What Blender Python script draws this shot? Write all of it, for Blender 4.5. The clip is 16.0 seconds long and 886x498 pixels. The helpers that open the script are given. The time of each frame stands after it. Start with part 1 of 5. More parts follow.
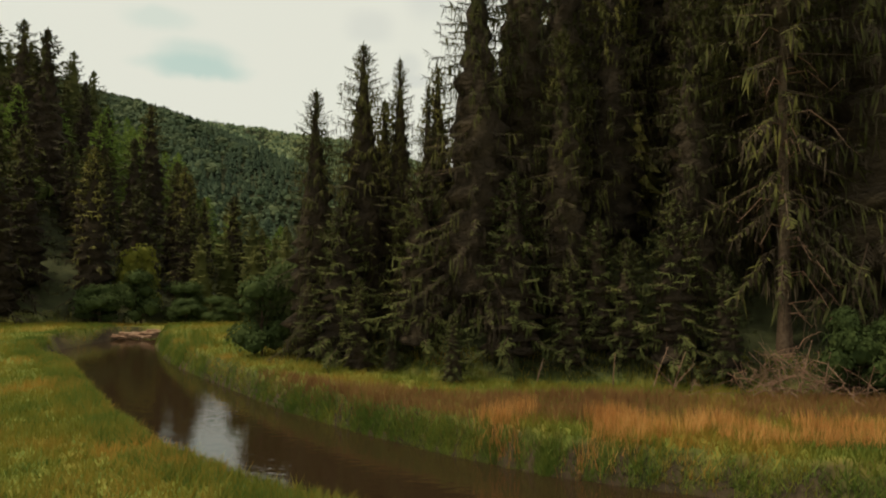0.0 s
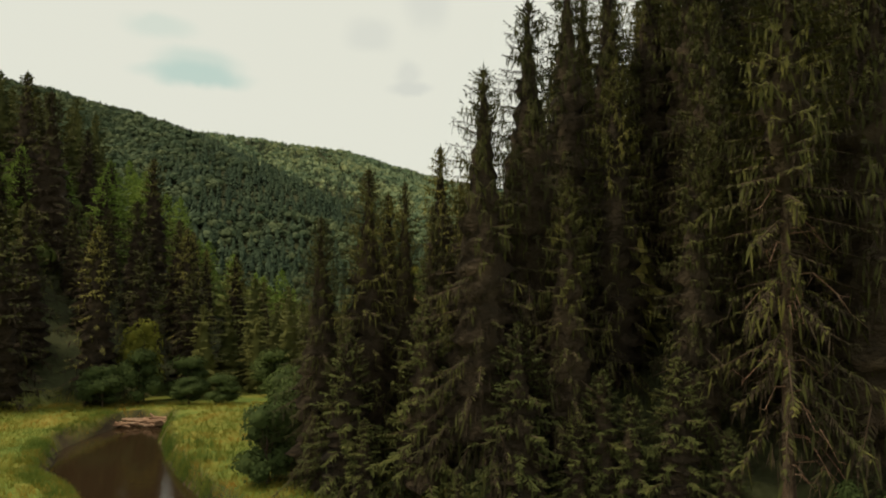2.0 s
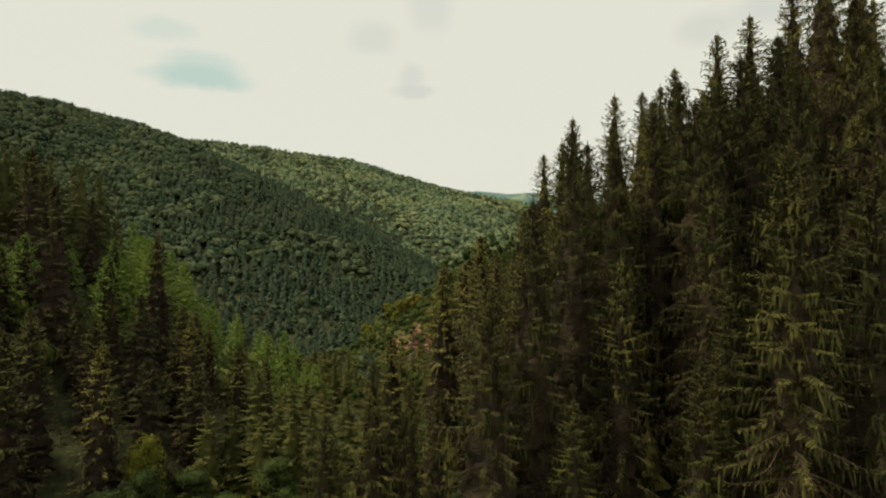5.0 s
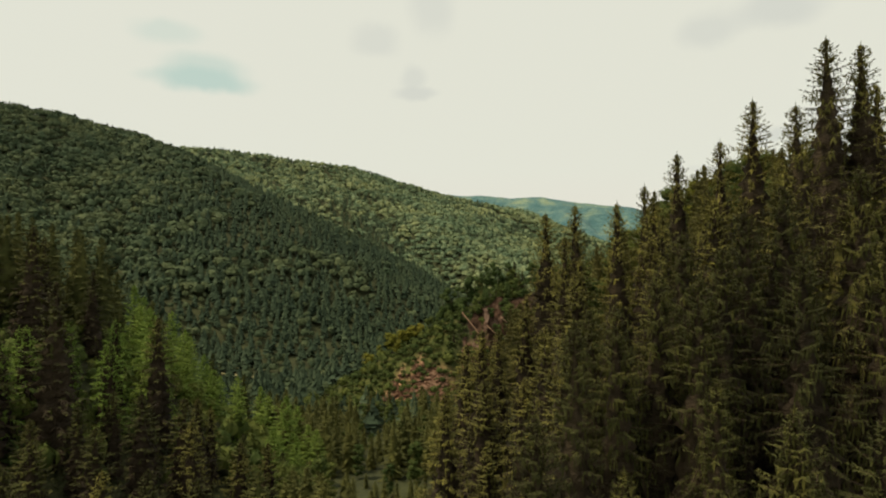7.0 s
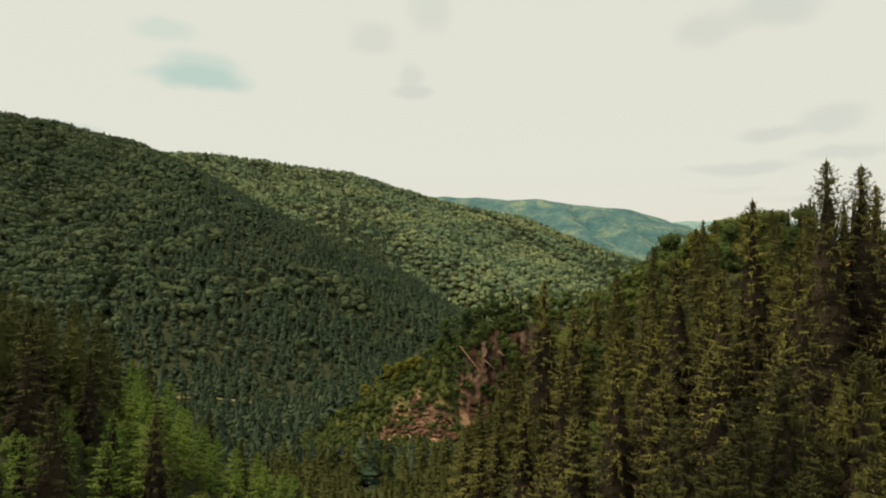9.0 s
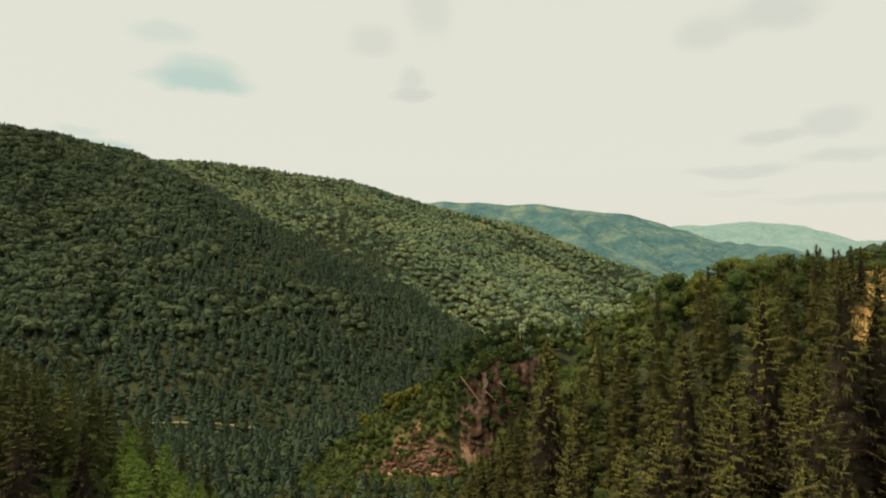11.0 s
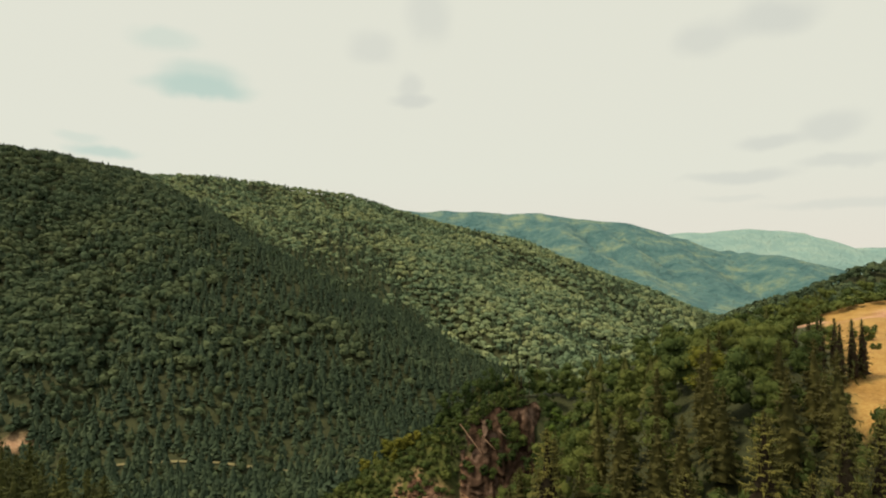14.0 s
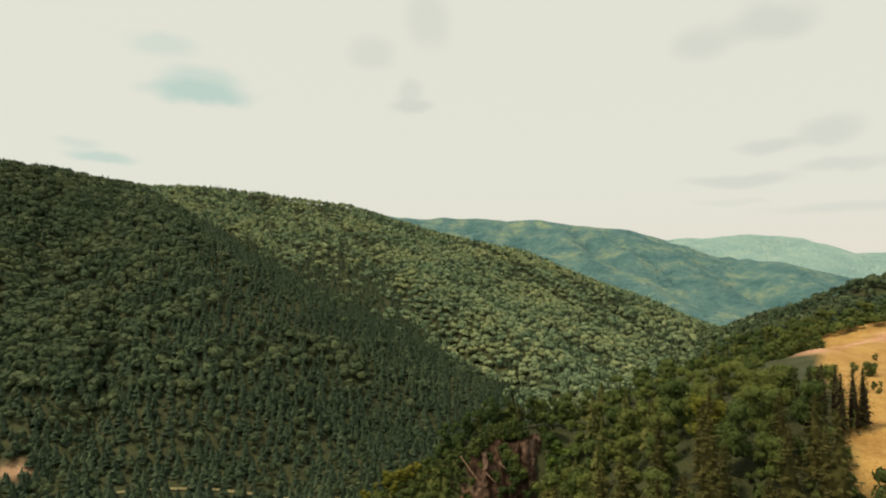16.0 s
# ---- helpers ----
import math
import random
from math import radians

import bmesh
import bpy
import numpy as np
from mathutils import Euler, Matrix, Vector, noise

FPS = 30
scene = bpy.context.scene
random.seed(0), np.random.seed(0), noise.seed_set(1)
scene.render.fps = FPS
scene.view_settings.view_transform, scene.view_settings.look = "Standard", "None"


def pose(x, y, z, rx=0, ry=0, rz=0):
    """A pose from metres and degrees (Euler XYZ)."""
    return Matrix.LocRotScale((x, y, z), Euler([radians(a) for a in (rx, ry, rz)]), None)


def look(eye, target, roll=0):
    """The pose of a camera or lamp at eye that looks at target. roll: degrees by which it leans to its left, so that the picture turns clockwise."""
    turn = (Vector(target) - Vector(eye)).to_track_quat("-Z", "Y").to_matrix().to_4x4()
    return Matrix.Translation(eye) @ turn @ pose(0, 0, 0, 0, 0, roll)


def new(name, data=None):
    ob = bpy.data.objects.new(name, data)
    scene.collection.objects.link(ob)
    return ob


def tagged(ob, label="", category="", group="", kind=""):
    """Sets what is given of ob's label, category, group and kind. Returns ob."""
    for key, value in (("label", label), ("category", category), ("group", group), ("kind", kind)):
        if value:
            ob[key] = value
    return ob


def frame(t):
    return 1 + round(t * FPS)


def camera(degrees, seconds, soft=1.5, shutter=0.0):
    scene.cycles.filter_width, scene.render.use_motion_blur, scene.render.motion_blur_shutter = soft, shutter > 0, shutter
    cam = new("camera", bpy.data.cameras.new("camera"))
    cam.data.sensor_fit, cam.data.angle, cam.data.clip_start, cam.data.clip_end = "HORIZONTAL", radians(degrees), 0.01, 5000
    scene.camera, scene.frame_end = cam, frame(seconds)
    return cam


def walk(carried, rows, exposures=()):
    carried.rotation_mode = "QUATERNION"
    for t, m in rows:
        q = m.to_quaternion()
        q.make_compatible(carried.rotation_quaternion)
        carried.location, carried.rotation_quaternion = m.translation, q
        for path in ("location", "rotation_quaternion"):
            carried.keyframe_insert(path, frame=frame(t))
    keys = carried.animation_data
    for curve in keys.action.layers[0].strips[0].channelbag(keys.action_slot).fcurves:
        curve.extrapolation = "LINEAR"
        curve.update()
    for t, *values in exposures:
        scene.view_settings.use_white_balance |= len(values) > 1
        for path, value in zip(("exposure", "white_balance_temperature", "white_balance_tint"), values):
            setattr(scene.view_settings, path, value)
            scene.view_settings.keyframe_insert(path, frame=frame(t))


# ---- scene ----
cam = camera(70.4, 16.0, soft=2.05)
METRES, EYE, TILT, LEAN, TURN = 72.0, 4.9, 1.0, 0.0, 0.0
ROWS = [
    (0.0, 0.0, 0.0, 0.0, 0.0, 0.0, -0.0),
    (0.5, 0.0009, -0.0002, 0.0182, -0.05, 0.13, 0.1),
    (1.0, 0.0009, -0.0016, 0.0368, -0.07, 0.46, 0.08),
    (1.5, -0.0012, -0.0024, 0.0588, 0.03, 0.62, 0.04),
    (2.0, -0.0036, -0.0027, 0.0817, -0.05, 0.7, -0.08),
    (2.5, -0.0036, -0.0025, 0.1023, 0.04, 0.78, -0.28),
    (3.0, -0.0039, -0.0023, 0.122, 0.01, 0.82, -0.3),
    (5.5, -0.0049, -0.0012, 0.2477, 0.28, 0.97, -0.12),
    (6.0, -0.0045, -0.0004, 0.2819, 0.32, 1.02, -0.14),
    (6.5, -0.0043, -0.0005, 0.3176, 0.37, 1.03, -0.12),
    (7.0, -0.0044, 0.0, 0.3595, 0.41, 1.09, -0.11),
    (7.5, -0.0051, -0.0001, 0.4023, 0.36, 1.07, -0.12),
    (8.0, -0.0055, 0.0002, 0.4448, 0.31, 1.02, -0.12),
    (8.5, -0.0064, 0.0004, 0.4876, 0.22, 0.99, -0.16),
    (9.0, -0.0073, 0.0008, 0.5305, 0.18, 0.98, -0.22),
    (11.5, -0.0122, 0.0294, 0.6948, 0.15, 1.31, -0.22),
    (12.0, -0.0114, 0.03, 0.7293, 0.17, 1.39, -0.18),
    (12.5, -0.011, 0.0298, 0.7636, 0.14, 1.49, -0.14),
    (13.0, -0.0103, 0.0298, 0.797, 0.13, 1.59, -0.16),
    (13.5, -0.0097, 0.0305, 0.8307, 0.11, 1.64, -0.15),
    (14.0, -0.0088, 0.031, 0.8638, 0.13, 1.74, -0.13),
    (14.5, -0.0099, 0.03, 0.8969, 0.1, 1.83, -0.1),
    (15.0, -0.0099, 0.0299, 0.9297, 0.1, 1.96, -0.06),
    (15.5, -0.0095, 0.0291, 0.9627, 0.11, 2.06, -0.02),
    (16.0, -0.0095, 0.0273, 0.9964, 0.12, 2.17, 0.01),
]
walk(cam, [(t, pose(0, 0, EYE, TILT, LEAN, TURN) @ pose(METRES * x, METRES * y, METRES * z, 90 + pitch, roll, yaw)) for t, x, y, z, yaw, pitch, roll in ROWS])

# ---- sky, sun ----
SUN_FROM = Vector((-0.46, -0.08, 0.88)).normalized()      # towards the sun: high on the left, a little ahead
sun_az = math.atan2(SUN_FROM.x, SUN_FROM.y)
world = bpy.data.worlds.new("overcast_sky")
scene.world = world
world.use_nodes = True
wn, wl = world.node_tree.nodes, world.node_tree.links
wn.clear()
w_out, w_bg = wn.new("ShaderNodeOutputWorld"), wn.new("ShaderNodeBackground")
w_sky = wn.new("ShaderNodeTexSky")
w_sky.sky_type, w_sky.sun_disc = "NISHITA", False
w_sky.sun_elevation, w_sky.sun_rotation = math.asin(SUN_FROM.z), sun_az
w_co = wn.new("ShaderNodeTexCoord")
w_dim = wn.new("ShaderNodeVectorMath")
w_dim.operation = "SCALE"
w_dim.inputs["Scale"].default_value = 0.08
wl.new(w_sky.outputs["Color"], w_dim.inputs[0])
# a thin white cloud sheet covers nearly all of the sky
w_mix = wn.new("ShaderNodeMix")
w_mix.data_type = "RGBA"
w_mix.inputs["Factor"].default_value = 0.95
w_sep = wn.new("ShaderNodeSeparateXYZ")
wl.new(w_co.outputs["Generated"], w_sep.inputs[0])
w_ramp = wn.new("ShaderNodeValToRGB")
wl.new(w_sep.outputs["Z"], w_ramp.inputs["Fac"])
w_ramp.color_ramp.elements[0].position, w_ramp.color_ramp.elements[0].color = 0.02, (0.80, 0.75, 0.65, 1)
w_ramp.color_ramp.elements[1].position, w_ramp.color_ramp.elements[1].color = 0.16, (0.79, 0.79, 0.675, 1)
wl.new(w_dim.outputs["Vector"], w_mix.inputs["A"])
last = w_ramp.outputs["Color"]
w_noise = wn.new("ShaderNodeTexNoise")
w_noise.inputs["Scale"].default_value, w_noise.inputs["Detail"].default_value = 9.0, 5.0
wl.new(w_co.outputs["Generated"], w_noise.inputs["Vector"])
w_nsub = wn.new("ShaderNodeVectorMath")
w_nsub.operation = "SUBTRACT"
w_nsub.inputs[1].default_value = (0.5, 0.5, 0.5)
wl.new(w_noise.outputs["Color"], w_nsub.inputs[0])
w_nscl = wn.new("ShaderNodeVectorMath")
w_nscl.operation = "SCALE"
w_nscl.inputs["Scale"].default_value = 0.05
wl.new(w_nsub.outputs["Vector"], w_nscl.inputs[0])
w_bent = wn.new("ShaderNodeVectorMath")
wl.new(w_co.outputs["Generated"], w_bent.inputs[0])
wl.new(w_nscl.outputs["Vector"], w_bent.inputs[1])
TEAL, GREY = (0.53, 0.66, 0.58, 1), (0.68, 0.69, 0.61, 1)
for cx, cz, sx, sz, tone, most in [(-0.400, 0.306, 0.080, 0.020, TEAL, 0.95), (-0.395, 0.325, 0.066, 0.026, TEAL, 0.6), (-0.46, 0.392, 0.05, 0.022, TEAL, 0.4), (-0.545, 0.205, 0.045, 0.010, TEAL, 0.75), (-0.585, 0.228, 0.03, 0.010, TEAL, 0.35),
                                   (-0.120, 0.372, 0.042, 0.026, GREY, 0.65), (-0.03, 0.428, 0.040, 0.045, GREY, 0.65), (-0.052, 0.290, 0.042, 0.012, GREY, 0.9), (-0.058, 0.315, 0.026, 0.024, GREY, 0.7),
                                   (0.415, 0.392, 0.045, 0.030, GREY, 0.75), (0.53, 0.425, 0.060, 0.028, GREY, 0.9), (0.62, 0.245, 0.038, 0.026, GREY, 0.8), (0.52, 0.222, 0.050, 0.012, GREY, 0.85),
                                   (0.47, 0.164, 0.075, 0.012, GREY, 0.85), (0.64, 0.190, 0.060, 0.011, GREY, 0.75), (0.67, 0.125, 0.12, 0.010, GREY, 0.6), (0.46, 0.128, 0.05, 0.006, GREY, 0.4)]:
    c = Vector((cx, 1, cz)).normalized()
    w_map = wn.new("ShaderNodeMapping")
    w_map.vector_type = "TEXTURE"
    w_map.inputs["Location"].default_value = c
    w_map.inputs["Scale"].default_value = (sx, 0.35, sz)
    wl.new(w_bent.outputs["Vector"], w_map.inputs["Vector"])
    w_len = wn.new("ShaderNodeVectorMath")
    w_len.operation = "LENGTH"
    wl.new(w_map.outputs["Vector"], w_len.inputs[0])
    w_rng = wn.new("ShaderNodeMapRange")
    w_rng.interpolation_type = "SMOOTHSTEP"
    for key, v in (("From Min", 0.35), ("From Max", 1.15), ("To Min", most), ("To Max", 0.0)):
        w_rng.inputs[key].default_value = v
    wl.new(w_len.outputs["Value"], w_rng.inputs["Value"])
    w_blob = wn.new("ShaderNodeMix")
    w_blob.data_type = "RGBA"
    wl.new(w_rng.outputs["Result"], w_blob.inputs["Factor"])
    wl.new(last, w_blob.inputs["A"])
    w_blob.inputs["B"].default_value = tone
    last = w_blob.outputs["Result"]
wl.new(last, w_mix.inputs["B"])
wl.new(w_mix.outputs["Result"], w_bg.inputs["Color"])
w_bg.inputs["Strength"].default_value = 1.0
wl.new(w_bg.outputs["Background"], w_out.inputs["Surface"])

sun = new("sun", bpy.data.lights.new("sun", "SUN"))
sun.data.energy, sun.data.angle, sun.data.color = 3.2, radians(8), (1.0, 0.86, 0.60)
sun.matrix_world = look(SUN_FROM * 900, (0, 0, 0))


# ---- materials ----
def material(name, colours, rough=0.9, grain=8.0, broad=0.12, island=0.0, each=0.0, bump=0.0, bump_scale=20.0, sheer=0.0, spec=0.2, attributes=()):
    """Two noises at grain and broad (per metre) run through the colours; island and each vary the value piece by piece."""
    m = bpy.data.materials.new(name)
    m.use_nodes = True
    nt = m.node_tree
    n, l = nt.nodes, nt.links
    p = n["Principled BSDF"]
    p.inputs["Roughness"].default_value, p.inputs["Specular IOR Level"].default_value = rough, spec
    geo = n.new("ShaderNodeNewGeometry")
    a, b = n.new("ShaderNodeTexNoise"), n.new("ShaderNodeTexNoise")
    for tex, s, detail in ((a, grain, 4), (b, broad, 3)):
        tex.inputs["Scale"].default_value, tex.inputs["Detail"].default_value = s, detail
        l.new(geo.outputs["Position"], tex.inputs["Vector"])
    add = n.new("ShaderNodeMath")
    l.new(a.outputs["Fac"], add.inputs[0])
    l.new(b.outputs["Fac"], add.inputs[1])
    last = add.outputs[0]
    for source, weight in ((geo.outputs["Random Per Island"], island), (None, each)):
        if weight:
            if source is None:
                tint = n.new("ShaderNodeAttribute")
                tint.attribute_name = "tint"
                both = n.new("ShaderNodeMath")
                l.new(n.new("ShaderNodeObjectInfo").outputs["Random"], both.inputs[0])
                l.new(tint.outputs["Fac"], both.inputs[1])
                source = both.outputs[0]
            k = n.new("ShaderNodeMath")
            k.operation = "MULTIPLY_ADD"
            k.inputs[1].default_value = weight
            l.new(source, k.inputs[0])
            l.new(last, k.inputs[2])
            last = k.outputs[0]
    rng = n.new("ShaderNodeMapRange")
    rng.inputs["From Min"].default_value, rng.inputs["From Max"].default_value = 0.72, 1.28 + island + each
    l.new(last, rng.inputs["Value"])
    ramp = n.new("ShaderNodeValToRGB")
    e = ramp.color_ramp.elements
    while len(e) < len(colours):
        e.new(0.5)
    for i, c in enumerate(colours):
        e[i].position, e[i].color = i / (len(colours) - 1), (*c, 1)
    l.new(rng.outputs["Result"], ramp.inputs["Fac"])
    last = ramp.outputs["Color"]
    for attribute, other, *own in attributes:
        at = n.new("ShaderNodeAttribute")
        at.attribute_name = attribute
        r2 = n.new("ShaderNodeValToRGB")
        e = r2.color_ramp.elements
        while len(e) < len(other):
            e.new(0.5)
        for i, c in enumerate(other):
            e[i].position, e[i].color = i / (len(other) - 1), (*c, 1)
        l.new(rng.outputs["Result"], r2.inputs["Fac"])
        if own:
            wide_noise = n.new("ShaderNodeTexNoise")
            wide_noise.inputs["Scale"].default_value, wide_noise.inputs["Detail"].default_value, wide_noise.inputs["Roughness"].default_value = own[0], 9, 0.65
            l.new(geo.outputs["Position"], wide_noise.inputs["Vector"])
            stretch = n.new("ShaderNodeMapRange")
            stretch.inputs["From Min"].default_value, stretch.inputs["From Max"].default_value = 0.3, 0.7
            l.new(wide_noise.outputs["Fac"], stretch.inputs["Value"])
            l.new(stretch.outputs["Result"], r2.inputs["Fac"])
        mix = n.new("ShaderNodeMix")
        mix.data_type = "RGBA"
        l.new(at.outputs["Fac"], mix.inputs["Factor"])
        l.new(last, mix.inputs["A"])
        l.new(r2.outputs["Color"], mix.inputs["B"])
        last = mix.outputs["Result"]
    l.new(last, p.inputs["Base Color"])
    if bump:
        normal_in = None
        if attributes:
            fa = n.new('ShaderNodeAttribute')
            fa.attribute_name = 'far'
            fc = n.new('ShaderNodeTexNoise')
            fc.inputs['Scale'].default_value, fc.inputs['Detail'].default_value = 0.045, 6
            l.new(geo.outputs['Position'], fc.inputs['Vector'])
            fb = n.new('ShaderNodeBump')
            fb.inputs['Distance'].default_value = 22.0
            l.new(fa.outputs['Fac'], fb.inputs['Strength'])
            l.new(fc.outputs['Fac'], fb.inputs['Height'])
            normal_in = fb.outputs['Normal']
        c = n.new("ShaderNodeTexNoise")
        c.inputs["Scale"].default_value, c.inputs["Detail"].default_value = bump_scale, 4
        l.new(geo.outputs["Position"], c.inputs["Vector"])
        bm_ = n.new("ShaderNodeBump")
        bm_.inputs["Strength"].default_value, bm_.inputs["Distance"].default_value = 1.0, bump
        l.new(c.outputs["Fac"], bm_.inputs["Height"])
        if normal_in:
            l.new(normal_in, bm_.inputs["Normal"])
        l.new(bm_.outputs["Normal"], p.inputs["Normal"])
    if sheer:
        tr = n.new("ShaderNodeBsdfTranslucent")
        l.new(last, tr.inputs["Color"])
        ms = n.new("ShaderNodeMixShader")
        ms.inputs["Fac"].default_value = sheer
        l.new(p.outputs["BSDF"], ms.inputs[1])
        l.new(tr.outputs["BSDF"], ms.inputs[2])
        l.new(ms.outputs["Shader"], n["Material Output"].inputs["Surface"])
    return m


NEEDLES = material("spruce_needles", [(0.056, 0.056, 0.018), (0.123, 0.117, 0.031), (0.260, 0.228, 0.051)], grain=1.2, island=0.22, each=0.4, sheer=0.15, broad=0.3)
# darker copy of spruce_needles: shade on near and left-hand trees put into the colour
NEEDLES_SHADED = material("shaded_spruce_needles", [(0.026, 0.026, 0.011), (0.058, 0.061, 0.017), (0.137, 0.125, 0.031)], grain=1.2, island=0.22, each=0.4, sheer=0.12, broad=0.3)
NEEDLES_MID = material("wood_spruce_needles", [(0.022, 0.024, 0.009), (0.047, 0.047, 0.014), (0.095, 0.087, 0.025)], grain=1.2, island=0.22, each=0.5, sheer=0.15, broad=0.3)
NEEDLES_LIGHT = material("young_spruce_needles", [(0.031, 0.038, 0.012), (0.063, 0.071, 0.021), (0.127, 0.128, 0.036)], grain=1.2, island=0.22, each=0.4, sheer=0.15, broad=0.3)
NEEDLES_DRY = material("dry_needles", [(0.066, 0.042, 0.018), (0.112, 0.073, 0.029), (0.145, 0.112, 0.040)], grain=1.2, island=0.5, each=0.2, sheer=0.1)
# shade inside the crowns put into the colour; dead lower twigs share it
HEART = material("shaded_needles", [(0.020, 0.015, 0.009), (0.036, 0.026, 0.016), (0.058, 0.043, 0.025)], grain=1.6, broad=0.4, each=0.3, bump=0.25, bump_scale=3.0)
BARK = material("bark", [(0.040, 0.026, 0.017), (0.086, 0.058, 0.038), (0.132, 0.095, 0.066)], grain=9, broad=0.7, bump=0.02, bump_scale=25)
DEAD = material("dead_wood", [(0.110, 0.061, 0.039), (0.189, 0.112, 0.073), (0.293, 0.195, 0.140)], grain=6, broad=0.9, each=0.2)
LOGS = material("weathered_logs", [(0.159, 0.091, 0.059), (0.281, 0.171, 0.110), (0.415, 0.287, 0.201)], grain=5, broad=0.8, each=0.5, bump=0.01, bump_scale=30)
LEAVES = material("broad_leaves", [(0.028, 0.047, 0.016), (0.060, 0.090, 0.024), (0.138, 0.159, 0.038)], grain=1.0, island=0.25, each=1.0, sheer=0.25, broad=0.15)
LEAVES_BRIGHT = material("bright_leaves", [(0.075, 0.122, 0.025), (0.139, 0.206, 0.038), (0.224, 0.290, 0.062)], grain=0.8, island=0.4, each=0.5, sheer=0.3, broad=0.1)
LEAVES_YELLOW = material("yellowing_leaves", [(0.095, 0.106, 0.017), (0.164, 0.164, 0.023), (0.254, 0.227, 0.038)], grain=1.0, island=0.4, each=0.5, sheer=0.3)
# the three hill foliages carry distance haze as extra blue in their colours
HILL_LEAVES = material("hill_leaves", [(0.024, 0.045, 0.025), (0.053, 0.079, 0.040), (0.112, 0.134, 0.061)], grain=0.10, broad=0.018, island=0.10, each=0.25)
# brighter copy of hill_leaves: sunlight on the far hill put into the colour
HILL_LIT = material("lit_hill_leaves", [(0.062, 0.108, 0.068), (0.135, 0.192, 0.108), (0.290, 0.320, 0.150)], grain=0.08, broad=0.013, island=0.10, each=0.22)
HILL_NEEDLES = material("hill_needles", [(0.025, 0.043, 0.027), (0.047, 0.072, 0.041), (0.085, 0.114, 0.060)], grain=0.2, broad=0.03, island=0.3, each=0.5)
ROCK = material("cliff_rock", [(0.036, 0.020, 0.012), (0.071, 0.040, 0.025), (0.202, 0.130, 0.096)], grain=0.5, broad=0.12, bump=0.25, bump_scale=1.2)
GRASS = material("meadow_grass", [(0.073, 0.130, 0.022), (0.208, 0.197, 0.029), (0.492, 0.259, 0.059)], grain=0.4, broad=0.22, island=0.2, sheer=0.42)
SEDGE = material("brown_sedge", [(0.150, 0.075, 0.032), (0.225, 0.118, 0.046), (0.310, 0.190, 0.064)], grain=0.8, broad=0.3, island=0.5, sheer=0.2)
STRAW = material("dry_grass", [(0.378, 0.165, 0.049), (0.549, 0.268, 0.079), (0.708, 0.427, 0.146)], grain=0.8, broad=0.4, island=0.5, sheer=0.2)
REED = material("bank_reeds", [(0.060, 0.110, 0.020), (0.130, 0.180, 0.032), (0.260, 0.270, 0.050)], grain=0.8, broad=0.4, island=0.5, sheer=0.25)
BUSH = material("willow_leaves", [(0.029, 0.048, 0.015), (0.055, 0.079, 0.022), (0.103, 0.129, 0.034)], grain=1.5, island=0.5, each=0.5, sheer=0.25)
GROUND = material("ground", [(0.026, 0.030, 0.013), (0.042, 0.048, 0.020), (0.062, 0.068, 0.028)], grain=1.5, broad=0.15, bump=0.08, bump_scale=3.0,
                  # far and farther: distance haze and sunlit patches put into the hill colours
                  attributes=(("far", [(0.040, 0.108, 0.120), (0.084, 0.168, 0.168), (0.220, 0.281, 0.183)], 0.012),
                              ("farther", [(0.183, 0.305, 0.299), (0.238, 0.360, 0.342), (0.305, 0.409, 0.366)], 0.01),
                              ("meadow", [(0.063, 0.103, 0.018), (0.132, 0.155, 0.025), (0.230, 0.190, 0.039)]),
                              ("field", [(0.258, 0.141, 0.040), (0.368, 0.212, 0.063), (0.442, 0.285, 0.092)]),
                              ("soil", [(0.284, 0.137, 0.080), (0.450, 0.241, 0.144), (0.634, 0.402, 0.258)]),
                              ("mud", [(0.025, 0.018, 0.010), (0.04, 0.028, 0.016), (0.055, 0.04, 0.022)])))
DIRT = material("red_dirt", [(0.079, 0.040, 0.025), (0.139, 0.073, 0.045), (0.218, 0.132, 0.087)], grain=0.8, broad=0.1, bump=0.1, bump_scale=1.0)
ROAD = material("gravel_road", [(0.145, 0.132, 0.059), (0.211, 0.185, 0.092), (0.290, 0.251, 0.132)], grain=1.5, broad=0.2)
WATER = bpy.data.materials.new("stream_water")
WATER.use_nodes = True
_n, _l = WATER.node_tree.nodes, WATER.node_tree.links
_p = _n["Principled BSDF"]
_p.inputs["Base Color"].default_value = (0.026, 0.016, 0.008, 1)
_p.inputs["Roughness"].default_value, _p.inputs["IOR"].default_value = 0.04, 1.9
_g = _n.new("ShaderNodeNewGeometry")
_m = _n.new("ShaderNodeMapping")
_m.inputs["Scale"].default_value = (0.9, 2.6, 1)
_l.new(_g.outputs["Position"], _m.inputs["Vector"])
_t = _n.new("ShaderNodeTexNoise")
_t.inputs["Scale"].default_value, _t.inputs["Detail"].default_value = 2.0, 2
_l.new(_m.outputs["Vector"], _t.inputs["Vector"])
_b = _n.new("ShaderNodeBump")
_b.inputs["Strength"].default_value, _b.inputs["Distance"].default_value = 0.16, 0.05
_l.new(_t.outputs["Fac"], _b.inputs["Height"])
_l.new(_b.outputs["Normal"], _p.inputs["Normal"])


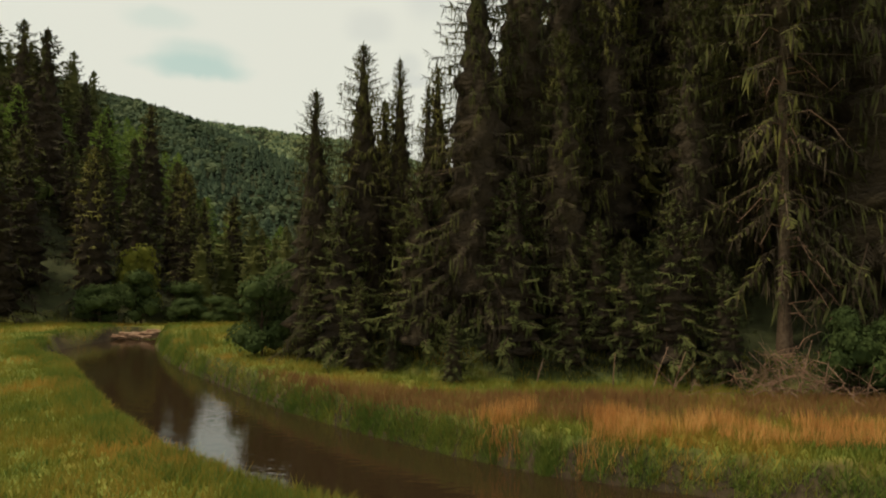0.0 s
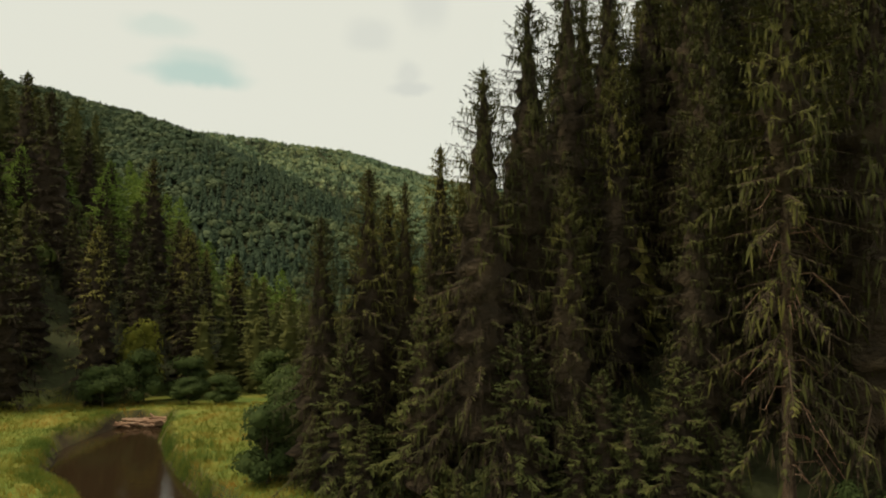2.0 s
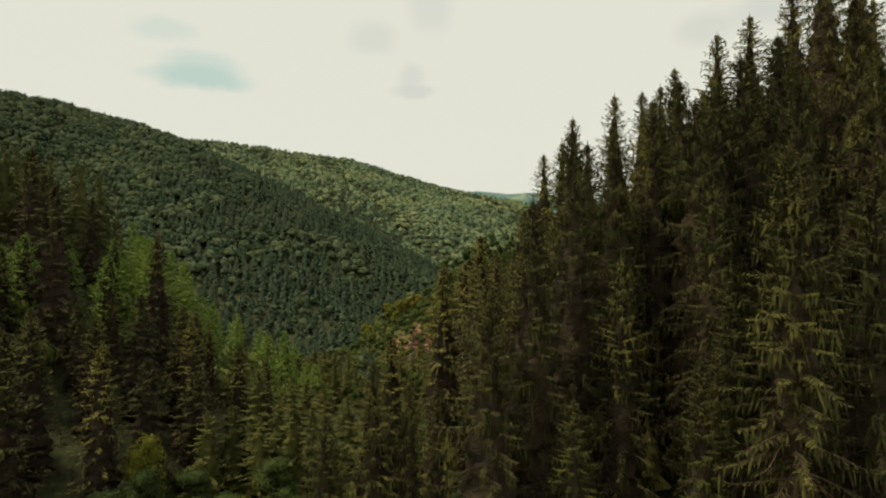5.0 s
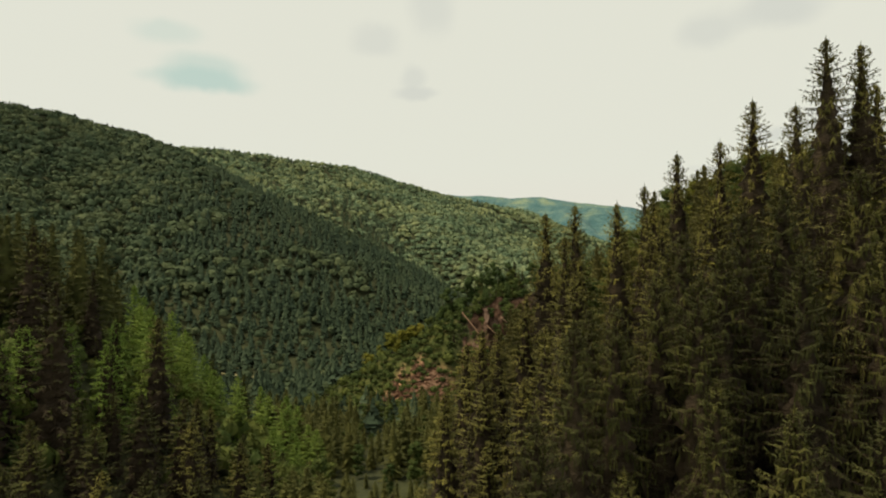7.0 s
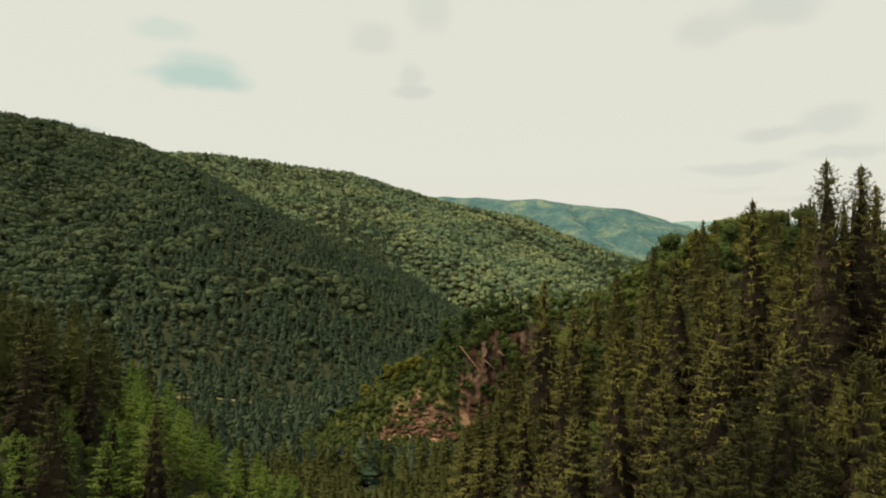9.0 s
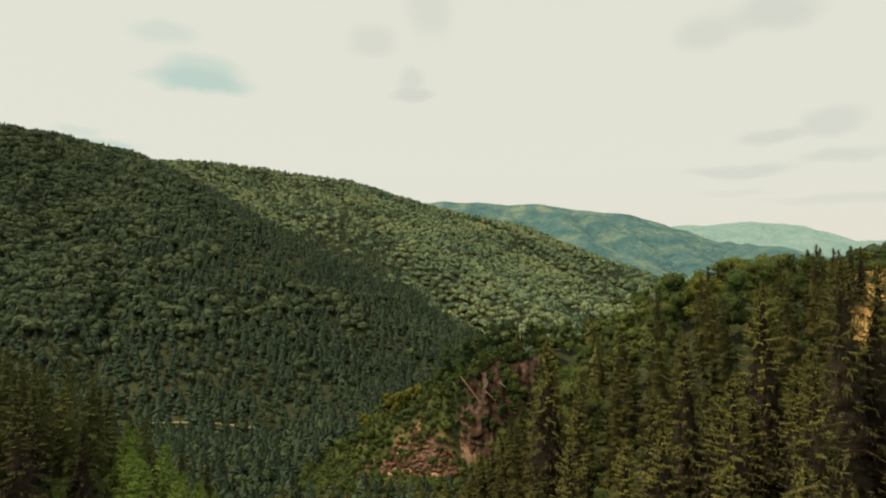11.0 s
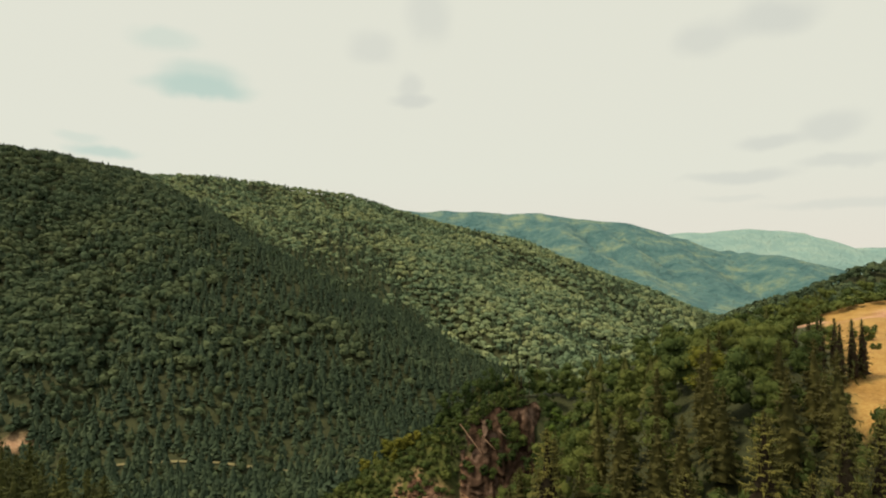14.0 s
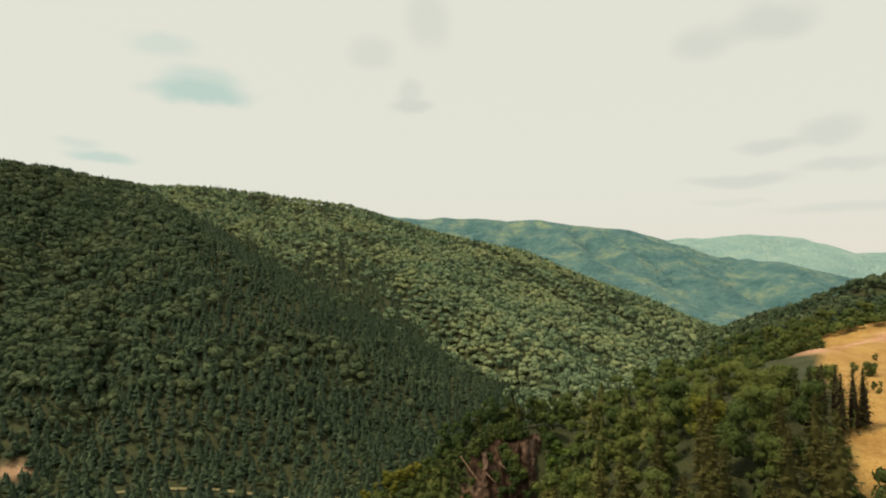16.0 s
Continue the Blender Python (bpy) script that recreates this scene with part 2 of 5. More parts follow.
# ---- mesh helpers ----
def mesh_of(name, verts, polys, mat, smooth=False):
    """A mesh from an array of places and arrays of equal polygons (n x 3 or n x 4)."""
    polys = [np.asarray(f, dtype=np.int32) for f in (polys if isinstance(polys, list) else [polys])]
    polys = [f for f in polys if len(f)]
    me = bpy.data.meshes.new(name)
    verts = np.asarray(verts, dtype=np.float32)
    me.vertices.add(len(verts))
    me.vertices.foreach_set("co", verts.ravel())
    corners = np.concatenate([f.ravel() for f in polys])
    counts = np.concatenate([np.full(len(f), f.shape[1], dtype=np.int32) for f in polys])
    me.loops.add(len(corners))
    me.loops.foreach_set("vertex_index", corners)
    me.polygons.add(len(counts))
    me.polygons.foreach_set("loop_start", np.concatenate([[0], np.cumsum(counts)[:-1]]).astype(np.int32))
    if smooth:
        me.polygons.foreach_set("use_smooth", np.ones(len(counts), dtype=bool))
    me.update(calc_edges=True)
    me.materials.append(mat)
    return me


def joined(pieces):
    """Several (verts, polys) into one (verts, [polys...])."""
    vs, tri, quad, k = [], [], [], 0
    for v, fs in pieces:
        for f in (fs if isinstance(fs, list) else [fs]):
            f = np.asarray(f)
            if len(f):
                (tri if f.shape[1] == 3 else quad).append(f + k)
        vs.append(v)
        k += len(v)
    return np.concatenate(vs), [np.concatenate(f) for f in (tri, quad) if f]


def kites(base, tip, side):
    """Slender four-cornered sprays from base to tip, as wide as side each way."""
    n = len(base)
    v = np.empty((n, 4, 3))
    mid = base + (tip - base) * 0.42
    v[:, 0], v[:, 1], v[:, 2], v[:, 3] = base, mid + side, tip, mid - side
    return v.reshape(-1, 3), np.arange(n * 4).reshape(n, 4)


def slips(base, tip, side):
    """Narrow three-cornered twigs from base to tip."""
    n = len(base)
    v = np.empty((n, 3, 3))
    v[:, 0], v[:, 1], v[:, 2] = base + side, tip, base - side
    return v.reshape(-1, 3), np.arange(n * 3).reshape(n, 3)


def tubes(paths, radii, sides=5):
    """Tapered round sticks: paths (n, k, 3), radii (n, k)."""
    n, k, _ = paths.shape
    along = paths[:, -1] - paths[:, 0]
    along /= np.linalg.norm(along, axis=1, keepdims=True) + 1e-9
    ref = np.where(np.abs(along[:, 2:3]) > 0.9, np.array([[1.0, 0, 0]]), np.array([[0, 0, 1.0]]))
    u = np.cross(along, ref)
    u /= np.linalg.norm(u, axis=1, keepdims=True) + 1e-9
    w = np.cross(along, u)
    a = np.arange(sides) * 2 * np.pi / sides
    ring = u[:, None, :] * np.cos(a)[None, :, None] + w[:, None, :] * np.sin(a)[None, :, None]
    v = paths[:, :, None, :] + ring[:, None] * radii[:, :, None, None]
    idx = np.arange(n * k * sides).reshape(n, k, sides)
    f = np.stack([idx[:, :-1], np.roll(idx, -1, 2)[:, :-1], np.roll(idx, -1, 2)[:, 1:], idx[:, 1:]], -1).reshape(-1, 4)
    pieces = [f]
    v = v.reshape(-1, 3)
    tops = len(v) + np.arange(n)
    v = np.concatenate([v, paths[:, -1] + along * radii[:, -1:]])
    pieces.append(np.stack([idx[:, -1], np.roll(idx, -1, 2)[:, -1], np.repeat(tops[:, None], sides, 1)], -1).reshape(-1, 3))
    return v, pieces


def part(name, data, parent, label=""):
    ob = new(name, data)
    ob.parent = parent
    return tagged(ob, label)


def lattice(n, seed):
    return np.random.RandomState(seed).rand(n, n)


NOISE = lattice(256, 5)


def noise2(x, y):
    """Smooth value noise, 0 to 1, one cell a unit."""
    xi, yi = np.floor(x).astype(int), np.floor(y).astype(int)
    u, v = x - xi, y - yi
    u, v = u * u * (3 - 2 * u), v * v * (3 - 2 * v)
    g = lambda i, j: NOISE[(xi + i) % 256, (yi + j) % 256]
    return (g(0, 0) * (1 - u) + g(1, 0) * u) * (1 - v) + (g(0, 1) * (1 - u) + g(1, 1) * u) * v


def fbm(x, y, octaves=4):
    return sum(noise2(x * 2 ** i + 17 * i, y * 2 ** i + 31 * i) / 2 ** (i + 1) for i in range(octaves))


# ---- the lie of the land ----
def along_line(x, y, line):
    """Distance to a polyline, and the value carried by its third column at the nearest place."""
    best, val = np.full(np.shape(x), 1e9), np.zeros(np.shape(x))
    for (x0, y0, *a), (x1, y1, *b) in zip(line, line[1:]):
        dx, dy = x1 - x0, y1 - y0
        s = np.clip(((x - x0) * dx + (y - y0) * dy) / (dx * dx + dy * dy), 0, 1)
        d = np.hypot(x - x0 - s * dx, y - y0 - s * dy)
        near = d < best
        best = np.where(near, d, best)
        if a:
            val = np.where(near, a[0] + s * (b[0] - a[0]), val)
    return best, val


def ridge(x, y, line, slope):
    """The height of a ridge that falls off at slope on both sides of its crest line."""
    out = np.full(np.shape(x), -1e9)
    for p, q in zip(line, line[1:]):
        d, z = along_line(x, y, [p, q])
        out = np.maximum(out, z - slope * (np.sqrt(d * d + 144) - 12))
    return out


def inside(x, y, poly):
    """How far a place lies within a closed outline (negative outside)."""
    hit = np.zeros(np.shape(x), dtype=bool)
    for (x0, y0), (x1, y1) in zip(poly, poly[1:] + poly[:1]):
        if y0 != y1:
            hit ^= ((y0 > y) != (y1 > y)) & (x < (x1 - x0) * (y - y0) / (y1 - y0) + x0)
    d, _ = along_line(x, y, poly + poly[:1])
    return np.where(hit, d, -d)


def softmax(a, b, k):
    h = np.clip(0.5 + 0.5 * (a - b) / k, 0, 1)
    return b + (a - b) * h + k * h * (1 - h)


RIGHT_FOOT = [(700, -150), (200, -20), (60, 11), (30, 18.5), (13, 22.5), (0, 25.5), (-6, 30), (-7, 40), (-4, 60), (-1, 85), (1, 130), (9, 190), (17, 200), (19, 212), (10, 222), (-2, 236), (20, 262), (80, 292), (160, 370), (260, 480), (360, 600), (520, 700), (1500, 700)]
LEFT_FOOT = [(-700, 40), (-80, 44), (-40, 47), (-28, 52), (-25, 64), (-24, 85), (-23, 102), (-38, 128), (-66, 148), (-112, 168), (-250, 176), (-700, 176)]
HILL_A = [(-1100, 740, 262), (-620, 655, 220), (-452, 640, 190), (-419, 680, 191), (-390, 743, 194), (-300, 640, 151), (-232, 560, 124), (-159, 496, 89), (-71, 470, 29), (0, 452, 3), (60, 432, -20)]
HILL_B = [(-1300, 1150, 285), (-570, 1100, 250), (-479, 1090, 241), (-380, 1100, 231), (-281, 1100, 220), (-182, 1100, 209), (-83, 1100, 184), (16, 1080, 156), (110, 1040, 115), (194, 1000, 85), (270, 950, 51), (341, 910, 20), (370, 865, -6), (400, 830, -26)]
SPUR_B = [(-60, 1090, 172), (-20, 900, 118), (11, 750, 75), (62, 620, 34), (95, 491, 5), (125, 440, -22)]
HILL_C = [(-900, 2600, 420), (-103, 2600, 352), (482, 2600, 336), (740, 2600, 308), (927, 2550, 250), (1114, 2550, 195), (1400, 2500, 135), (1650, 2450, 95), (2100, 2300, 30)]
SPUR_C = [(740, 2600, 308), (650, 2200, 190), (575, 1900, 118), (620, 1600, 30), (640, 1450, -25)]
SPUR_C3 = [(482, 2600, 336), (410, 2250, 240), (360, 1950, 130), (380, 1700, 20)]
SPUR_C2 = [(1114, 2550, 195), (1230, 2250, 170), (1290, 2000, 90), (1300, 1800, 0)]
HILL_D = [(1100, 4300, 330), (1649, 4300, 392), (2150, 4300, 424), (2460, 4300, 395), (2770, 4300, 285), (3050, 4300, 300), (3400, 4200, 330)]
HILL_E = [(1100, 640, 240), (760, 660, 165), (494, 700, 84), (483, 750, 66), (443, 800, 34), (400, 850, -10)]
BRAE = [(150, 312, 25), (172, 322, 38), (196, 330, 48), (235, 340, 56), (300, 352, 63), (430, 385, 80)]      # slope above the dry field
KNOLL = [(60, 244, 25), (36, 240, 24), (18, 238, 23), (8, 235, 16), (-4, 233, 8), (-16, 234, 2), (-32, 238, -8), (-52, 243, -20)]      # crest of the rocky nose and its spur
STREAM = [(-22.4, 47, 1.5), (-21.8, 41, 2.9), (-19.4, 36, 3.1), (-15.9, 32.2, 2.4), (-11.8, 26.9, 2.6), (-8.0, 22.2, 2.8), (-5.0, 19, 3.1), (-2.1, 16.6, 3.1), (1.4, 14.4, 2.9), (7, 12.4, 2.6), (16, 10.4, 2.6), (30, 8.6, 2.8), (60, 8, 3)]
DIRT_LINE = [(149, 256), (163, 276), (188, 300), (226, 316)]
WATER_Z = -0.9


def height(x, y):
    x, y = np.asarray(x, dtype=float), np.asarray(y, dtype=float)
    floor = np.interp(y, [-200, 46, 60, 110, 180, 270, 3000, 4800], [0.1, 0.1, -1.2, -4.5, -11, -20, -40, -40])
    floor = floor + 1.2 * (fbm(x / 35, y / 35) - 0.5) * np.clip((y - 40) / 60, 0, 1) + 0.25 * (fbm(x / 6, y / 6) - 0.5)
    dr = np.maximum(inside(x, y, RIGHT_FOOT), 0)
    rise = 0.72 * dr
    top = 47.5 + 0.02 * dr
    right = rise - np.maximum(softmax(rise - top, 0 * rise, 8) - 2 * np.exp(-rise / 6), 0)
    dl = np.maximum(inside(x, y, LEFT_FOOT), 0)
    rise = 0.70 * dl
    left = rise - np.maximum(softmax(rise - 27 - 0.02 * dl, 0 * rise, 8) - 2 * np.exp(-rise / 6), 0)
    floor = floor * (1 - np.clip(np.maximum(dr, dl) / 45, 0, 1))
    z = floor + right * (0.9 + 0.2 * fbm(x / 25, y / 25)) + left * (0.9 + 0.2 * fbm(x / 25, y / 25))
    hills = ridge(x, y, HILL_A, 0.54) + 4.0
    hills = np.maximum(hills, softmax(ridge(x, y, HILL_B, 0.37) + 3.0, ridge(x, y, SPUR_B, 0.5), 14))
    hills = np.maximum(hills, ridge(x, y, HILL_E, 0.42))
    far = np.maximum(ridge(x, y, HILL_C, 0.42), np.maximum(ridge(x, y, SPUR_C, 0.4), np.maximum(ridge(x, y, SPUR_C2, 0.4), ridge(x, y, SPUR_C3, 0.4))))
    far = np.maximum(far, ridge(x, y, HILL_D, 0.4))
    # gullies run down the near hills, below their crests
    fade = np.clip((np.minimum(along_line(x, y, HILL_A)[0], along_line(x, y, HILL_B)[0]) - 15) / 70, 0, 1)
    cut = 1 - np.clip(np.abs(noise2((x + 0.45 * y) / 62 + 7, (y - 0.4 * x) / 240) - 0.5) * 3.2, 0, 1)
    hills = hills - 15 * cut * cut * fade * np.clip((hills + 25) / 40, 0, 1)
    fade = np.clip((np.minimum(along_line(x, y, HILL_C)[0], along_line(x, y, HILL_D)[0]) - 40) / 200, 0, 1)
    cut = 1 - np.clip(np.abs(noise2((x + 0.3 * y) / 190 + 3, (y - 0.3 * x) / 520) - 0.5) * 3.2, 0, 1)
    far = far - 45 * cut * cut * fade * np.clip((far + 30) / 60, 0, 1)
    hills = np.maximum(hills, far)
    hills = hills + np.clip(hills + 30, 0, 60) / 60 * (13 * (fbm(x / 130, y / 130, 3) - 0.5) * np.clip((y - 300) / 300, 0.3, 2.2))
    z = z - 13 * np.exp(-((x / np.maximum(y, 20) - 0.57) / 0.17) ** 2 - ((y - 98) / 25) ** 2)      # a dip below the dry field
    z = softmax(z, ridge(x, y, BRAE, 0.42), 5)
    z = softmax(z, ridge(x, y, KNOLL, 1.15), 3)
    z = z - 15 * np.exp(-(np.maximum(np.abs(x - 17) - 7, 0) / 9) ** 2 - ((y - 213) / 9) ** 2)       # the ground bitten out under the cliff
    z = softmax(z, hills, 10)
    # the stream has cut its bed into the meadow
    ds, half = along_line(x, y, STREAM)
    bank = np.clip((ds - half + 0.35) / 0.9, 0, 1)
    bed = WATER_Z - 0.7
    z = np.where(ds < half + 1.5, bed + (z - bed) * bank * bank * (3 - 2 * bank), z)
    return z


def covers(x, y):
    """How much of each place is meadow, dry field, bare soil and mud, and how strong the painted distance haze is."""
    dr, dl = inside(x, y, RIGHT_FOOT), inside(x, y, LEFT_FOOT)
    edge = 3 * (fbm(x / 4, y / 4) - 0.5)
    meadow = np.clip((-np.maximum(dr, dl) + edge) / 1.5 + 0.8, 0, 1) * np.clip((70 - y + 4 * edge) / 8, 0, 1)
    e2 = 26 * (fbm(x / 22, y / 22) - 0.5)
    field = np.clip((np.minimum(x - 0.585 * y - 4 * np.clip((205 - y) / 45, 0, 1) + 1, 560 - y) + e2 * 0.15) / 4, 0, 1) * np.clip((y - 108) / 8, 0, 1) * (dr > 0) * np.clip((352 - y) / 6, 0, 1)
    soil = np.clip(np.minimum(np.minimum(x + 34, 1 - x) * 0.35, np.minimum(y - 194, 215 - y)) / 5 + 7 * (fbm(x / 7 + 5, y / 7) - 0.53), 0, 1)
    soil = np.maximum(soil, np.clip((9 - along_line(x, y, DIRT_LINE)[0] + e2 * 0.35) / 4, 0, 1))
    soil = np.maximum(soil, 0.7 * np.clip((5 - np.hypot((x + 205) / 2.2, (y - 300)) + e2 * 0.4) / 3, 0, 1))
    scrub = 0.35 * np.clip((26 - np.abs(x + 20)) / 6, 0, 1) * np.clip(np.minimum(y - 186, 240 - y) / 6, 0, 1)
    ds, half = along_line(x, y, STREAM)
    mud = np.clip((half + 0.75 - ds) / 0.4, 0, 1)
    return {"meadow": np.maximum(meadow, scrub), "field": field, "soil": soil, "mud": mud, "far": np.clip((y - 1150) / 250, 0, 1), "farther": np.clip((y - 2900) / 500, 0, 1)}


def warped(lo, hi, mid, step, a):
    """Grid lines that are step apart at mid and wider and wider outwards."""
    up = a * np.sinh(np.arange(0, np.arcsinh((hi - mid) / a) * a / step + 1) * step / a)
    down = a * np.sinh(np.arange(1, np.arcsinh((mid - lo) / a) * a / step + 1) * step / a)
    return np.concatenate([mid - down[::-1], mid + up])


gx, gy = warped(-3200, 4200, -7, 0.42, 13), warped(-260, 4850, 24, 0.42, 13)
X, Y = np.meshgrid(gx, gy)
Z = height(X, Y)
idx = np.arange(X.size).reshape(X.shape)
quads = np.stack([idx[:-1, :-1], idx[:-1, 1:], idx[1:, 1:], idx[1:, :-1]], -1).reshape(-1, 4)
me = mesh_of("ground", np.stack([X.ravel(), Y.ravel(), Z.ravel()], 1), quads, GROUND, smooth=True)
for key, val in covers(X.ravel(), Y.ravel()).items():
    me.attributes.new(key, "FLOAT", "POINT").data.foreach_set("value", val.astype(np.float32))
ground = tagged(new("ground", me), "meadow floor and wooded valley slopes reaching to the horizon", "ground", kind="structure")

# water: a strip as wide as the bed
line = np.array(STREAM)
s = np.linspace(0, len(line) - 1, 90)
cx, cy, cw = (np.interp(s, np.arange(len(line)), line[:, k]) for k in range(3))
tx, ty = np.gradient(cx), np.gradient(cy)
tl = np.hypot(tx, ty)
nx_, ny_ = -ty / tl, tx / tl
offs = np.linspace(-1, 1, 7)
wv = np.stack([cx[:, None] + nx_[:, None] * offs * (cw[:, None] + 0.9), cy[:, None] + ny_[:, None] * offs * (cw[:, None] + 0.9), np.full((90, 7), WATER_Z)], -1).reshape(-1, 3)
wi = np.arange(630).reshape(90, 7)
wf = np.stack([wi[:-1, :-1], wi[:-1, 1:], wi[1:, 1:], wi[1:, :-1]], -1).reshape(-1, 4)
tagged(new("water", mesh_of("water", wv, wf, WATER, True)), "dark brown still water of a narrow stream", "stream", kind="structure")


# how high the crowns may stand: sight planes from four camera heights, by bearing (x over y), that rise or fall with
# distance
SIGHT_PLANES = [(25.2, [(-0.71, 0.155), (-0.62, 0.13), (-0.53, 0.10), (-0.485, 0.03), (-0.43, -0.008), (-0.35, -0.03), (-0.30, -0.07), (-0.24, -0.126), (-0.20, -0.155), (-0.12, -0.215), (-0.075, -0.18), (-0.03, -0.11), (0.015, -0.01), (0.06, 0.02), (0.105, 0.06), (0.15, 0.14), (0.2, 0.18), (0.285, 0.215), (0.33, 0.25), (0.365, 0.265), (0.43, 0.305), (0.50, 0.33), (0.555, 0.29), (0.6, 0.42), (0.8, 0.5)]),
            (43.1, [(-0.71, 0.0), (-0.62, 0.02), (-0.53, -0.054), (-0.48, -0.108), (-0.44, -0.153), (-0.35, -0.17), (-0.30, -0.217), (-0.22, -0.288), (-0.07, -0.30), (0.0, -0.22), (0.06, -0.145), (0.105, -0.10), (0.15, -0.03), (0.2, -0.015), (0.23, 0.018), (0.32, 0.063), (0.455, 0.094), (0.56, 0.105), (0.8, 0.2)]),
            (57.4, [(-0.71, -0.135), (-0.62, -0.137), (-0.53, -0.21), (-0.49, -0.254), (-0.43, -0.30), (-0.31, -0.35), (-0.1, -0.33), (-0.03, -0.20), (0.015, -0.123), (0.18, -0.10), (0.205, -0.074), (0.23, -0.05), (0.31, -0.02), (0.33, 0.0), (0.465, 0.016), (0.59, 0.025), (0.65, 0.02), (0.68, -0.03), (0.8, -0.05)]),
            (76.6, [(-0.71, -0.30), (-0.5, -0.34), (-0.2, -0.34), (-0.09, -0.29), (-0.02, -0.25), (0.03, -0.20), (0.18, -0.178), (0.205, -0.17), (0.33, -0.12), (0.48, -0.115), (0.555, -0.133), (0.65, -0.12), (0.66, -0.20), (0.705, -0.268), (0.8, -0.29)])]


def sight_cap(x, y):
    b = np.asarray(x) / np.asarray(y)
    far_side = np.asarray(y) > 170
    return np.min([(h0 if h0 > 70 else np.where(far_side, 500, h0)) + np.interp(b, [q[0] for q in rows], [q[1] for q in rows]) * y for h0, rows in SIGHT_PLANES], axis=0)


# ---- trees ----
def spruce_crown(rng, h, radius, bare, whorls, per, step, hang, ragged=0.25, droop=1.0, thin=0.0, dead=0.0):
    """Boughs in whorls: each one an arched spine with twigs feathered to both sides, step apart, a hanging fringe below
    and a core coloured dark for the shade inside; the lower boughs are dead and brown by the share dead.
    Returns foliage, inner twigs with the core, limbs and their lengths."""
    nb = whorls * per
    lev = (np.repeat(np.arange(whorls), per) + 0.7 * rng.rand(nb) + 0.15) / whorls
    lev = lev ** 1.38
    az = np.arange(nb) * 2.39996 + 0.9 * rng.rand(nb)
    if thin:
        keep = rng.rand(nb) > thin * np.clip((lev - 0.45) / 0.25, 0, 1)
        lev, az = lev[keep], az[keep]
        nb = len(lev)
    z0 = h * (0.985 - (0.985 - bare) * lev)
    full = np.minimum(1, lev * 1.12 + 0.004) ** 0.66
    length = radius * (0.02 + 0.98 * full) * (1 - ragged + 1.6 * ragged * rng.rand(nb)) * np.where(lev > 0.93, 0.85, 1)
    rise = 0.60 * (1 - lev) ** 1.5 - 0.28 * lev * droop + 0.09 * rng.randn(nb)
    sag = (0.55 * lev + 0.10) * droop
    out = np.stack([np.cos(az), np.sin(az), 0 * az], 1)
    tan = np.stack([-np.sin(az), np.cos(az), 0 * az], 1)

    def at(i, s):
        r = length[i] * s
        z = z0[i] + length[i] * (rise[i] * s - sag[i] * s * s + 0.62 * sag[i] * s ** 3)
        return out[i] * r[:, None] + np.stack([0 * r, 0 * r, z], 1)

    def unit(a):
        return a / (np.linalg.norm(a, axis=1, keepdims=True) + 1e-9)

    # the feathered twigs, in order along every bough
    count = np.maximum(3, np.ceil(length / step)).astype(int)
    i = np.repeat(np.arange(nb), count)
    j = np.arange(len(i)) - np.repeat(np.cumsum(count) - count, count)
    s1 = 0.14 + 0.86 * (j + 0.25 + 0.5 * rng.rand(len(i))) / count[i]
    green, brown = [], []
    for hand in (-1.0, 1.0):
        s = np.clip(s1 + 0.2 * hand / count[i], 0.08, 0.99)
        base = at(i, s)
        size = np.minimum(0.36 * length[i], 0.16 + 0.055 * length[i] + 0.8 * step) * (1.06 - s) ** 0.45 * np.minimum(1, 0.45 + s * 1.5) * (0.55 + 0.9 * rng.rand(len(i))) + np.minimum(0.5 * step, 0.12 * length[i])
        way = 0.22 * rng.randn(len(i), 3) + out[i] * (0.55 + 0.25 * rng.rand(len(i)))[:, None] + tan[i] * (hand * (0.85 - 0.35 * s))[:, None]
        way[:, 2] += 0.18 - (0.28 + 0.62 * lev[i]) * droop * (0.6 + 0.8 * rng.rand(len(i)))
        way = unit(way)
        up_ = np.array([0, 0, 1.0]) + 0.6 * out[i] + 0.22 * rng.randn(len(i), 3)
        side = unit(np.cross(way, up_)) * (np.minimum(step, 0.09 + 0.20 * length[i]) * (0.26 + 0.16 * rng.rand(len(i))))[:, None]
        live = rng.rand(len(i)) > dead * np.clip((lev[i] - 0.28) / 0.30, 0, 1) * (1.15 - 0.35 * s)
        for keep, bundle in ((live, green), (~live, brown)):
            if keep.any():
                bundle.append(kites(base[keep], (base + way * size[:, None])[keep], side[keep] * (1.0 if bundle is green else 0.6)))
    # the tip of every bough
    i = np.arange(nb)
    base, tip = at(i, np.full(nb, 0.86)), at(i, np.full(nb, 1.06))
    tip[:, 2] += 0.05 * length
    green.append(kites(base, tip, tan * np.minimum(0.5 * step, 0.02 + 0.08 * length)[:, None]))
    # the fringe: twigs that hang from the boughs
    i = np.repeat(np.arange(nb), np.maximum(1, np.round(hang * count * (0.3 + 0.7 * lev))).astype(int))
    n = len(i)
    s = 0.25 + 0.72 * rng.rand(n)
    lat = (2 * rng.rand(n) - 1) * 0.22 * length[i] * np.sqrt(1.02 - s)
    base = at(i, s) + tan[i] * lat[:, None]
    base[:, 2] -= 0.25 * np.abs(lat)
    way = unit(np.stack([0.16 * rng.randn(n), 0.16 * rng.randn(n), -np.ones(n)], 1) + 0.12 * out[i])
    size = (0.20 + 0.16 * length[i]) * (0.5 + 0.9 * rng.rand(n)) * droop + step
